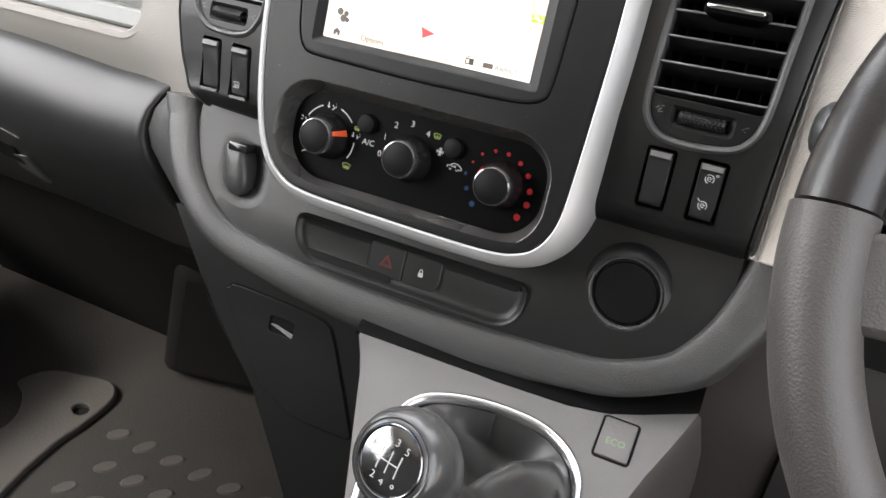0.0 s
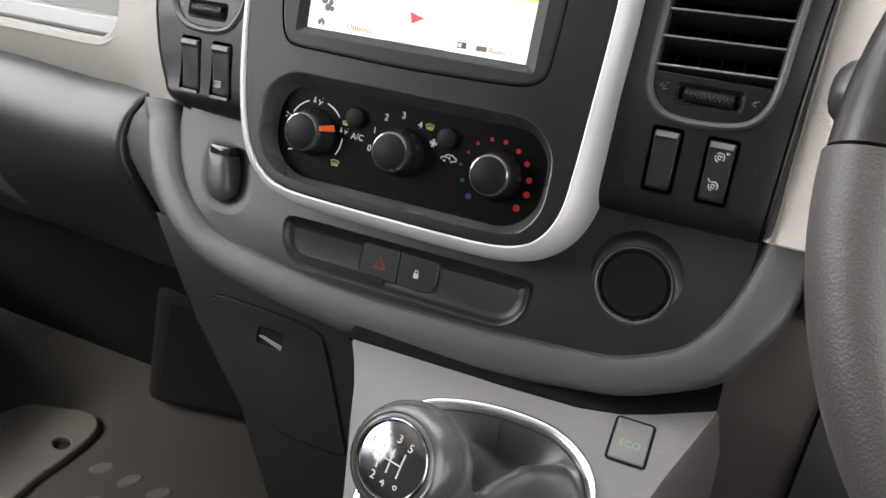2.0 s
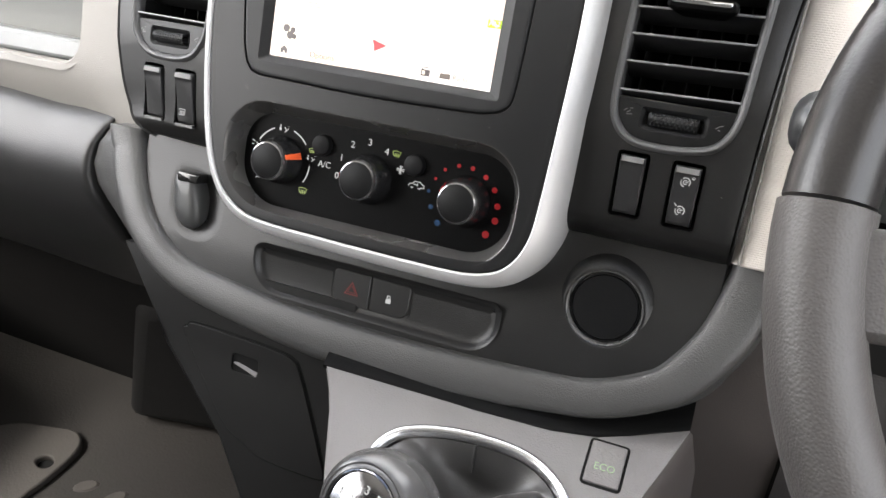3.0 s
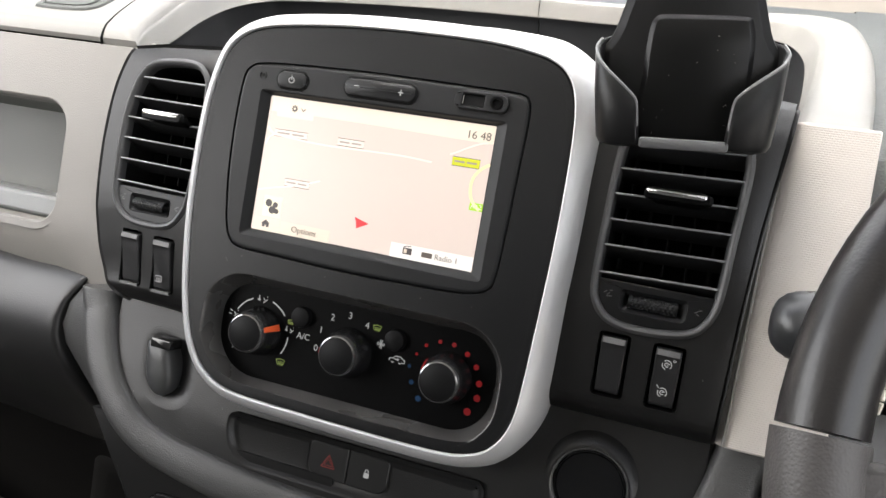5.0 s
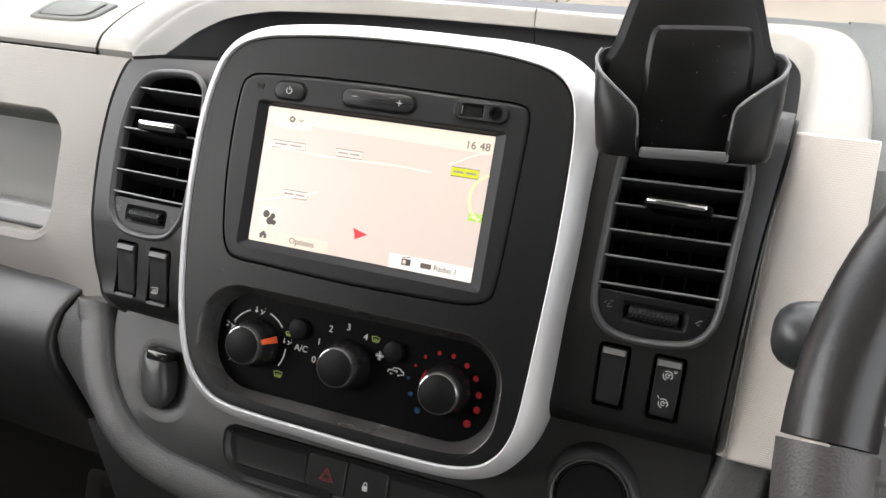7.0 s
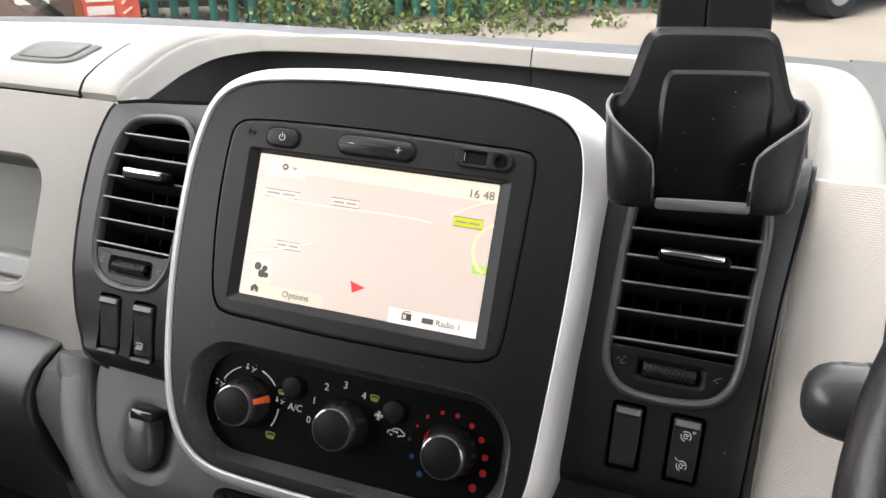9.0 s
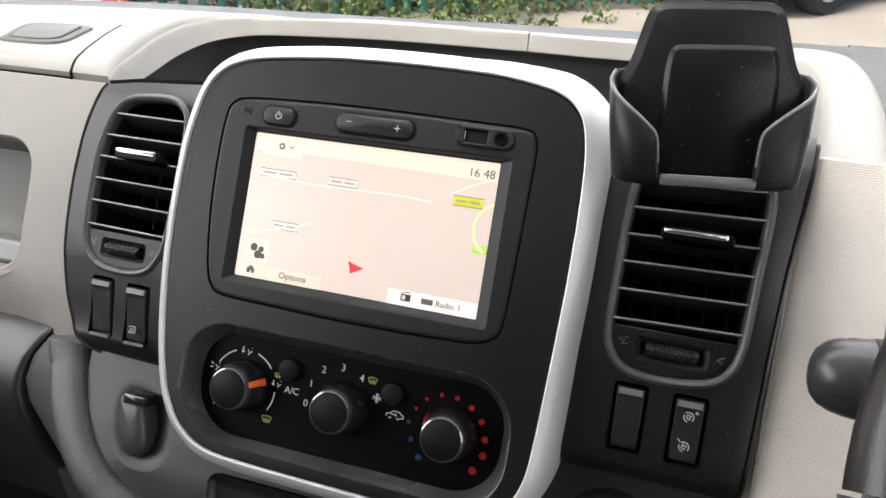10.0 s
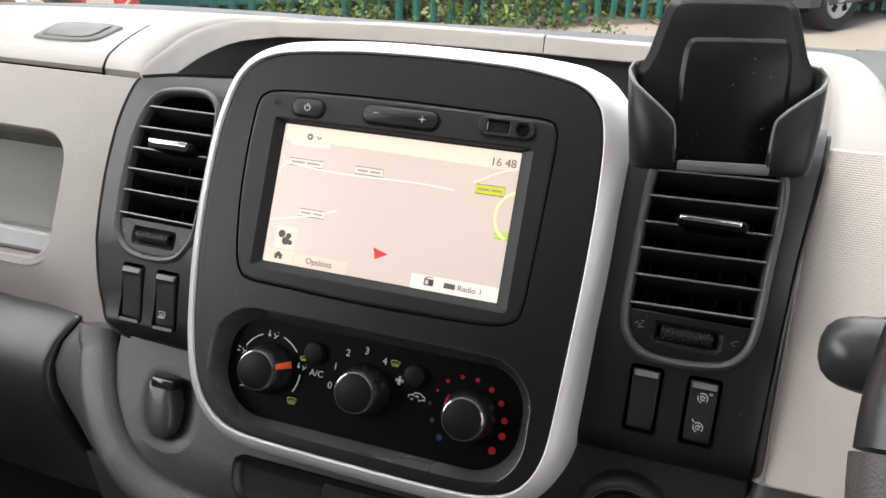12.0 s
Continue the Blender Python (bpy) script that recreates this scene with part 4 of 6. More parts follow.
k1, pb = knob(-67.5, -113, 19, "black rotary air direction knob with orange pointer")
part("pointer", pb, ORANGE, k1, "orange pointer", bevel=0.0006)
k2, pb = knob(0.3, -113, 178, "black rotary fan speed knob")
part("pointer", pb, RED_PRINT, k2, "red pointer", bevel=0.0006)
k3, pb = knob(69.5, -113.5, 152, "black rotary temperature knob with red pointer")
part("pointer", pb, RED_PRINT, k3, "red pointer", bevel=0.0006)
for x, z in ((-36.6, -97), (31.8, -97.6)):
    part("push_button", lathe(x, z, [(0.1, 9.6), (5.0, 9.6), (6.4, 10.2), (6.9, 11.5), (7.1, AC)], 32), KNOB_BLACK, climate, "small round push button")
P0 = AC
for s, x, z in (("0", -23.6, -115.3), ("1", -21.8, -102.8), ("2", -14.8, -92.8), ("3", -2.4, -89.2), ("4", 10.4, -93)):
    text("numeral", s, 6.3, WHITE_PRINT, climate, x, P0 - 0.15, z)
text("letters", "A/C", 6.0, WHITE_PRINT, climate, -34, P0 - 0.15, -109.9)
for a0, a1 in ((150, 112), (72, 38), (0, -32)):
    part("scale_line", stroke(arc(-67.5, -113, 22.2, a0, a1, 12), 0.8, P0), WHITE_PRINT, climate, "", 0)
for i, (x, z) in enumerate(((47, -103.3), (52.4, -96.5), (61.1, -92.3), (70.5, -92.2), (79.9, -96.1), (86.9, -102.8), (90.5, -112.4), (90.7, -121.6), (86.1, -131.3))):
    part("warm_dot", lathe(x, z, [(0.1, P0 - 0.25), (1.0 + 0.17 * i, P0 - 0.25), (1.0 + 0.17 * i, P0)], 16), RED_PRINT, climate, "", 0)
for i, (x, z) in enumerate(((43.5, -112), (46.6, -121.7), (52.9, -131))):
    part("cool_dot", lathe(x, z, [(0.1, P0 - 0.25), (1.2 + 0.4 * i, P0 - 0.25), (1.2 + 0.4 * i, P0)], 16), BLUE_PRINT, climate, "", 0)


def mark(name, strokes, cx, cz, mat, parent, y, s=1.0, w=0.6):
    bm = bmesh.new()
    for pts in strokes:
        stroke([(cx + x * s, cz + z * s) for x, z in pts], w, y, bm)
    return part(name, bm, mat, parent, "", 0)


PERSON_FEET = [[(-3, 2.4), (-3, -0.5), (-2, -1.4)], [(-4, -0.4), (-3, -1.6), (-2, -0.4)], [(0.5, 0.8), (2.2, -1.2), (4.0, 0.2)], [(2.2, -1.2), (0.8, -2.6)], [(3.4, 2.0), (3.6, 2.4)]]
SCREEN_HEAT = [[(-3.2, 1.6), (0, 2.2), (3.2, 1.6), (2.2, -1.4), (0, -1.0), (-2.2, -1.4), (-3.2, 1.6)], [(-1.4, -2.2), (-1.0, 0.6)], [(0.2, -2.2), (0.2, 0.8)], [(1.7, -2.2), (1.4, 0.6)]]
FAN = [[(0, 0), (-0.6, 2.4), (0.8, 2.2), (0, 0)], [(0, 0), (2.4, 0.6), (2.2, -0.8), (0, 0)], [(0, 0), (0.6, -2.4), (-0.8, -2.2), (0, 0)], [(0, 0), (-2.4, -0.6), (-2.2, 0.8), (0, 0)]]
VAN = [[(-5, -1), (-5, 0.6), (-2.6, 1.0), (-1, 2.6), (2.6, 2.6), (4.6, 1.0), (5.6, 0.8), (5.6, -1), (3.6, -1)], [(-3.4, -1.2), (-2.6, -2.0), (-1.8, -1.2)], [(1.6, -1.2), (2.6, -2.0), (3.4, -1.2)], [(-2, 0.6), (1.4, 0.6), (0.6, 1.4)], [(1.4, 0.6), (0.6, -0.2)]]
mark("air_mark", PERSON_FEET, -68.5, -91.3, WHITE_PRINT, climate, P0, 0.95)
mark("air_mark", PERSON_FEET[2:] + [[(-3, 2), (-1, 1)], [(-3.4, -1), (-1.4, -1)]], -89.5, -105, WHITE_PRINT, climate, P0, 0.95)
mark("air_mark", PERSON_FEET, -44.8, -107.5, WHITE_PRINT, climate, P0, 0.8)
mark("demist_mark", SCREEN_HEAT, -44.8, -102.4, GREEN_PRINT, climate, P0, 0.7)
mark("demist_mark", SCREEN_HEAT, -48.0, -130.6, GREEN_PRINT, climate, P0, 1.0)
mark("demist_mark", SCREEN_HEAT, 17.4, -93, GREEN_PRINT, climate, P0, 0.9)
mark("fan_mark", FAN, 21.8, -102.6, WHITE_PRINT, climate, P0, 1.1)
mark("recirculation_mark", VAN, 34.2, -110.4, WHITE_PRINT, climate, P0, 1.0)
mark("off_mark", [[(-1.6, -0.4), (-0.6, 0.8), (1.6, 0.3)]], -85, -128.5, WHITE_PRINT, climate, P0, 1.0)

# ---------------------------------------------------------------- air vents
SLAT = surface("slat_black", (0.022, 0.022, 0.0225), 0.36, 0.0, vary=0.2, spec=0.4)
# Paler grey that paints the specular line along each slat's front edge.
SLAT_GLINT = surface("slat_glint", (0.17, 0.17, 0.172), 0.32, 0.0, vary=0.1)


def span(outline, z):
    """Left and right edge of an outline at height z."""
    xs = [a[0] + (b[0] - a[0]) * (z - a[1]) / (b[1] - a[1]) for a, b in zip(outline, outline[1:] + outline[:1]) if (a[1] - z + 0.01) * (b[1] - z + 0.01) < 0]
    return min(xs), max(xs)


def vent(outline, x0, x1, tab_x, label, rise=0.0, turn=0.0):
    """rise: how much higher the slats stand at their right end; turn: degrees by which the outer end lies further back."""
    hinge = pose(-0.150, 0.014, 0)
    v = thing("air_vent", label, "air vent", "dash air vents", m=PANEL @ hinge @ pose(0, 0, 0, 0, 0, turn) @ hinge.inverted())
    part("surround", sweep2(outline, [(-1.6, 20), (-1.4, 16.0), (-0.7, 13.8), (0.4, 12.6), (1.7, 12.3), (2.9, 12.9), (3.8, 14.3)]), surface("vent_rim", (0.045, 0.045, 0.046), 0.4, 0.1, 1500), v, "dark grey raised surround")
    part("duct", loft([(outline, 15), (inset(outline, 0.8), 24), (inset(outline, 3), 75)], False, True), SHADE_BLACK, v, "dark air duct")
    for i, z in enumerate((46.5, 31.6, 16.6, 1.5, -13.8, -30.0)):
        bm = bmesh.new()
        x0, x1 = (e + d for e, d in zip(span(outline, z), (0.6, -0.6)))
        sec = [(14.6, -0.5), (15.0, 0.55), (17, 0.75), (34, -6.5), (34.5, -7.2), (33, -7.4), (17, -1.2)]
        a = [bm.verts.new((x0 * MM, y * MM, (z + q) * MM)) for y, q in sec]
        b = [bm.verts.new((x1 * MM, y * MM, (z + q + rise) * MM)) for y, q in sec]
        for k in range(len(sec)):
            bm.faces.new((a[k], a[(k + 1) % len(sec)], b[(k + 1) % len(sec)], b[k]))
        bm.faces.new(a), bm.faces.new(b[::-1])
        slat = part("slat", bm, SLAT, v)
        part("lip", tube([(x0 * MM, 0.0146, (z + 0.2) * MM), (x1 * MM, 0.0146, (z + 0.2 + rise) * MM)], 0.0007, 8), SLAT_GLINT, slat, "pale bead painting the front edge's glint")
    for i in range(5):
        x = x0 + (x1 - x0) * (i + 0.5) / 5
        part("vane", slab(rrect(x - 0.5, -28, x + 0.5, 50, 0.3, 2), 40, 60), SHADE_BLACK, v)
    tab = part("tab", loft([(rrect(tab_x - 17, 17.0, tab_x + 17, 22.0, 2.3, 6), 0.0), (rrect(tab_x - 18.8, 16.0, tab_x + 18.8, 22.8, 3.0, 6), 1.8), (rrect(tab_x - 18.8, 16.0, tab_x + 18.8, 22.4, 3.0, 6), 6), (rrect(tab_x - 13, 14.6, tab_x + 13, 19, 2.0, 6), 18)], True, True), BLACK_SATIN, v, "adjuster tab")
    part("tab_trim", slab(rrect(tab_x - 17.4, 19.0, tab_x + 15.5, 23.2, 2.0, 6), -0.4, 6, edge=1.2), CHROME, tab, "bright chrome strip")
    x0, x1 = (e + d for e, d in zip(span(outline, -34), (0.3, -0.3)))
    low = [p for p in inset(outline, 0.8) if p[1] < -34.5]
    low = sorted([p for p in low if p[0] < (x0 + x1) / 2], key=lambda p: -p[1]) + sorted([p for p in low if p[0] >= (x0 + x1) / 2], key=lambda p: p[1])
    low = [(x0 - 0.4, -33.2)] + low + [(x1 + 0.4, -33.2)]
    cx = (x0 + x1) / 2
    WH = rrect(cx - 18.5, -50, cx + 18.5, -38, 2.5, 4)
    part("lower_plate", sheet(low, (WH,), (), (), lambda x, z: 15.2, 2), BLACK_PANEL, v, "lower plate", bevel=0.0008)
    part("wheel_pocket", loft([(WH, 15.0), (inset(WH, 1.0), 15.6), (inset(WH, 3.6), 19.5), (inset(WH, 3.8), 24)], False, True), UNIT_GREY, v, "bevelled pocket")
    bm = bmesh.new()
    rows = []
    for i in range(13):
        a = radians(-70 + 140 * i / 12)
        rows.append([((cx - 14) * MM, (20.5 - 8.2 * math.cos(a)) * MM, (-44 + 4.6 * math.sin(a)) * MM), ((cx + 14) * MM, (20.5 - 8.2 * math.cos(a)) * MM, (-44 + 4.6 * math.sin(a)) * MM)])
    strips(bm, rows, False)
    wheel = part("thumb_wheel", bm, UNIT_GREY, v, "knurled thumb wheel")
    for i in range(5):
        for k in range(11):
            x, z = cx - 12.5 + 2.5 * k + (1.25 if i % 2 else 0), -47 + 1.5 * i
            if x < cx + 13:
                yy = 20.5 - 8.2 * math.sqrt(max(0, 1 - ((z + 44) / 4.6) ** 2))
                part("knurl", lathe(x, z, [(0.1, yy - 0.7), (0.5, yy - 0.5), (0.8, yy + 0.3)], 6), UNIT_GREY, wheel)
    mark("airflow_mark", [[(-3, 0), (-1, 1.6)], [(-1, -1), (1, 0.6)], [(0.6, 2), (2.6, 2.2)], [(-1, -2), (2.4, -1.6)]], cx - 26, -41.5, GREY_PRINT, v, 15.2, 0.9)
    mark("airflow_mark", [[(-2, -1), (0, 0.4)], [(0, 0.6), (2.4, 1.4)], [(-0.6, -1.6), (1, -2)]], cx + 25, -42.5, GREY_PRINT, v, 15.2, 0.9)
    return v


vent(VENT_R, 149.2, 219.5, 187, "black louvred air vent with chrome tab behind the phone holder", rise=2.0)
vent(VENT_L, -208.5, -139.0, -162, "black louvred air vent with chrome tab beside the beige face", rise=-0.8, turn=-5.2)

# ---------------------------------------------------------------- rocker switches
def rocker(kind, label):
    x, z, w, h = SWITCHES[kind]
    t = thing("rocker_switch", label, "switch", "dash rocker switches")
    o = rrect(x - w / 2 - 1.5, z - h / 2 - 1.8, x + w / 2 + 1.5, z + h / 2 + 1.6, 2.0, 3)
    dip = lambda q: base(x, z) + (z - q) * 0.13
    part("well", loft([(o, base(x, z) + 1), (inset(o, 0.4), base(x, z) + 14)], False, True), SHADE_BLACK, t)
    bm = bmesh.new()
    prof = [(h / 2, 4), (h / 2 - 0.6, -2.6), (h / 2 - 4.2, -4.0), (h / 2 - 5.0, -3.4)]
    prof += [(h / 2 - 5 - (h - 6.5) * k / 12, -3.4 + 2.4 * k / 12) for k in range(1, 13)] + [(-h / 2, 0.2), (-h / 2, 6)]
    rows = []
    for u, e in ((-w / 2, 0.8), (-w / 2 + 0.7, 0), (-4, 0), (-2, 0), (0, 0), (2, 0), (4, 0), (w / 2 - 0.7, 0), (w / 2, 0.8)):
        # a diagonal crease parts a hollowed lower half from the upper one
        hollow = [max(0.0, min(1.0, 0.5 - q / h * 1.6 - u / w * 0.9)) if q < h / 2 - 5.5 else 0.0 for q, y in prof]
        rows.append([((x + u) * MM, (dip(z + q) + y + e + 1.5 * c * c * (3 - 2 * c)) * MM, (z + q) * MM) for (q, y), c in zip(prof, hollow)])
    strips(bm, rows, False, True, True)
    r = part("rocker", bm, surface("rocker_grey", (0.014, 0.014, 0.0145), 0.45, 0.08, 1500), t, "", 30)
    # Lighter strip paints the highlight on the rocker's top chamfer.
    bm = strips(bmesh.new(), [[((x + u) * MM, (dip(z + q) + y - 0.15) * MM, (z + q) * MM) for q, y in ((h / 2 - 0.8, -2.8), (h / 2 - 4.0, -4.0))] for u in (-w / 2 + 0.9, w / 2 - 0.9)], False)
    part("top_edge", bm, surface("chamfer_highlight", (0.10, 0.10, 0.10), 0.45), r)
    if x < 0:
        # Left ledges only: the light that falls on them is put into the grey.
        part("ledge", slab(rrect(x - w / 2, z - h / 2 - 2.5, x + w / 2, z - h / 2 - 0.5, 0.4, 2), base(x, z) + 0.6, base(x, z) + 8), surface("lit_ledge_grey", (0.06, 0.06, 0.06), 0.4), t, "lower ledge in lighter grey for its lit face", 0)
    return t, r, (lambda q: dip(q)), x, z


t, r, dip, x, z = rocker("blank", "plain black blanking rocker switch")
t, r, dip, x, z = rocker("cruise", "black rocker switch with white cruise control symbols")


def dial(cx, cz, y, parent, slash):
    mark("cruise_mark", [arc(cx, cz, 2.6, -40, 130, 14), arc(cx, cz, 2.6, 160, 260, 8)], 0, 0, WHITE_PRINT, parent, y, 1.0, 0.5)
    mark("cruise_mark", [arc(cx, cz, 1.2, 60, 320, 8), [(cx, cz), (cx + 1.7, cz + 0.8)]], 0, 0, WHITE_PRINT, parent, y, 1.0, 0.5)
    mark("cruise_mark", [slash], 0, 0, WHITE_PRINT, parent, y, 1.0, 0.5)


dial(197.6, -75.6, 14.2, r, arc(201.6, -72.6, 0.7, 0, 360, 8))
dial(197.6, -92.4, 17.8, r, [(193.8, -88.4), (195.2, -90)])
rocker("plain", "plain dark grey rocker switch")
t, r, dip, x, z = rocker("demist", "dark grey rocker switch with rear demist symbol")
mark("demist_mark", [rrect(-2.8, -2.2, 2.8, 2.2, 0.8, 3), [(-1.4, -2), (-1.4, 1)], [(0, -2), (0, 1)], [(1.4, -2), (1.4, 1)]], -158, -95.0, surface("pale_print", (0.30, 0.30, 0.30), 0.5), r, 18.6, 0.95, 0.55)

# hazard and locking buttons
BUTTON_DARK = surface("button_black", (0.0115, 0.0114, 0.0113), 0.42, 0.1, 1500, spec=0.4)
haz = thing("hazard_switch", "black hazard and door lock button pair", "switch")
HB = low(0, -194) - 8.2
part("well", loft([(rrect(-26.2, -208.4, 36.6, -180.8, (9, 9, 4, 4), 6), HB + 11.0), (rrect(-26.2, -208.4, 36.6, -180.8, (9, 9, 4, 4), 6), HB + 24)], False, True), SHADE_BLACK, haz)
for x0, x1, q in ((-24.8, 4.3, (8, 0.8, 0.8, 3.5)), (5.5, 35.2, (0.8, 8, 3.5, 0.8))):
    o = rrect(x0, -206.6, x1, -182.4, q, 4)
    part("button", loft([(inset(o, 0.7), HB + 10.0), (o, HB + 10.5), (o, HB + 20)], True, True), BUTTON_DARK, haz)
part("hazard_mark", stroke([(-14.5, -198.6), (-4.5, -198.6), (-9.5, -190)], 1.3, HB + 10.0, None, True), DIM_RED, haz, "dim red triangle", 0)
part("hazard_mark", stroke([(-12.6, -197.2), (-6.4, -197.2), (-9.5, -192.4)], 0.7, HB + 10.0, None, True), DIM_RED, haz, "", 0)
part("lock_mark", slab(rrect(17.6, -198, 21.4, -194.6, 0.5, 3), HB + 9.8, HB + 10.2), WHITE_PRINT, haz, "white padlock symbol", 0)
part("lock_mark", stroke([(18.4, -194.6), *arc(19.5, -193.4, 1.1, 180, 0, 8), (20.6, -194.6)], 0.55, HB + 10.0), WHITE_PRINT, haz, "", 0)

# hook beside the ring
def sweep_bowl():
    lv = [(-0.8, 0.02), (2, 0.15), (5, 0.7), (9, 2.0), (14, 4.6), (19, 7.0)]
    rows = []
    for e, d in lv:
        rows.append([(x * MM, (low(x, z) + d) * MM, z * MM) for x, z in inset(BOWL, e)])
    return strips(bmesh.new(), rows, True, False, True)


hook = thing("bag_hook", "dark grey folding bag hook on the console", "hook")
HK = low(0, -157)
part("recess", sweep_bowl(), DARK_GREY, hook, "smooth hollow round the hook", 80)
HOOK = smooth_line(set_back([(-156.5, -138.8), (-147, -138.4), (-138, -138.8), (-135.6, -148), (-134.6, -160), (-136.4, -172), (-141, -179), (-147.5, -181.5), (-154.5, -179.5), (-159.4, -172), (-160.8, -160), (-159, -148)])[::-1], 4, True)
shrunk = lambda k: [(-153 + (x + 151) * k * 0.92, -160.6 + (z + 160.6) * k) for x, z in HOOK]
part("hook_body", loft([(shrunk(k), HK + y) for k, y in ((0.2, -11.6), (0.4, -11.4), (0.6, -10.9), (0.76, -10.1), (0.88, -8.9), (0.96, -7.2), (1.0, -4.5), (0.98, 0), (0.94, 12))], True, True), surface("hook_grey", (0.040, 0.041, 0.041), 0.36, 0.15, 1300), hook, "", 80)
part("hook_top", slab(rrect(-162.4, -146.4, -144.6, -139.4, 1.6, 4), HK - 11.6, HK + 2, edge=1.0), surface("hook_top", (0.012, 0.012, 0.012), 0.16, spec=0.8), hook, "glossy dark top edge")

# ---------------------------------------------------------------- gear console
GEAR = pose(0.0986, -0.096, 0.992, 13.06, 0.94, 1.66)   # x right, y away from the driver along the plate, z out of it
gearbox = thing("gear_console", "light grey sloping gear console", "console", m=GEAR)


def flat(outline, z0, z1, bm=None, edge=0.0):
    """A plate in the gear plane, outline in mm of (x, y)."""
    bm = bm or bmesh.new()
    o = outline
    lv = [(inset(o, edge), z1), (inset(o, edge * 0.3), z1 - edge * 0.3), (o, z1 - edge), (o, z0)] if edge else [(o, z1), (o, z0)]
    return strips(bm, [[(x * MM, y * MM, z * MM) for x, y in q] for q, z in lv], True, True, True)


TOP = [(-111, -1.5), (-101, -17.4), (-92.7, -33), (-80.3, -63.5), (-67, -95), (-50, -136), (-40, -180), (-30, -260), (86, -260), (94, -180), (95, -120), (104, -60), (113.5, -30), (125, 0), (134, 26), (100, 11), (80, 3.2), (52, -1.5), (0, -3)]
RC = (18.0, -90.0)
OVAL = smooth_line([(16, -165), (-20, -160), (-44, -140), (-55, -108), (-57, -72), (-53, -46), (-44, -33), (-31, -26), (-15, -21.6), (2, -19.2), (20, -18.6), (39, -20.2), (54, -25.2), (67, -33.6), (76, -45.4), (81, -60), (83, -84), (80, -118), (70, -143), (48, -160)][::-1], 3, True)


def plate_xy(outer, hole):
    """A flat plate with a hole, outlines in mm of (x, y)."""
    bm = bmesh.new()
    for o in (outer, hole):
        vs = [bm.verts.new((x * MM, y * MM, 0)) for x, y in o]
        for a, b in zip(vs, vs[1:] + vs[:1]):
            bm.edges.new((a, b))
    bmesh.ops.triangle_fill(bm, use_beauty=True, edges=bm.edges[:], normal=(0, 0, 1))
    ext = bmesh.ops.extrude_face_region(bm, geom=bm.faces[:])
    for v in ext["geom"]:
        if isinstance(v, bmesh.types.BMVert):
            v.co.z -= 0.004
    return bm


part("top_plate", plate_xy(TOP, inset(OVAL, 6)), CONSOLE_GREY, gearbox, "light grey satin top plate", 35)
side = TOP[:8]
part("side_panel", strips(bmesh.new(), [[((x + d) * MM, y * MM, z) for x, y in side] for d, z in ((0.5, -0.001), (-1.5, -0.004), (-6, -0.05), (-10, -0.45))], False), CONSOLE_GREY, gearbox, "left side of the gear console")
# Right side: the console grey darkened and browned to paint in its shade.
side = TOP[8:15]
part("side_panel", strips(bmesh.new(), [[((x + d) * MM, y * MM, z) for x, y in side] for d, z in ((-0.5, -0.001), (2, -0.004), (10, -0.05), (38, -0.45))], False), surface("shaded_side", (0.048, 0.041, 0.0385), 0.5, 0.3, 1100), gearbox, "right console side with its shade painted in")
# Near-black strip added as the shadow that the padded edge casts here.
part("edge_shadow", strips(bmesh.new(), [[(x * MM, y * MM, -0.002), (x * MM, (y + 1) * MM, 0.0005), (x * MM, (y + 4) * MM, 0.0015), (x * MM, (y + 14) * MM, 0.002), (x * MM, (y + 40) * MM, 0.001)] for x, y in ((-113, -4), (0, -3.5), (52, -2), (80, 2.6), (100, 10), (134, 25.5))], False), surface("edge_shadow_black", (0.003, 0.003, 0.003), 0.5, 0.1, 1200, spec=0.08), gearbox, "dark strip painting the padded edge's shadow")
# chrome surround and gaiter
def ringz(prof, o):
    ns = normals2(o)
    rows = [[((x + n[0] * u) * MM, (y + n[1] * u) * MM, z * MM) for (x, y), n in zip(o, ns)] for u, z in prof]
    return strips(bmesh.new(), rows, True)


lever = thing("gear_lever", "black gear lever with chrome shift pattern cap", "gear lever", m=pose(0, 0, 0))
sur = part("surround", ringz([(1.0, 0), (0.7, 2.0), (-0.4, 3.3), (-1.8, 3.7), (-3.4, 3.2), (-5.0, 1.8), (-6.6, -0.6), (-7.8, -3.4), (-8.0, -7)], OVAL), SATIN_CHROME, lever, "bright chrome oval surround")
sur.matrix_basis = GEAR
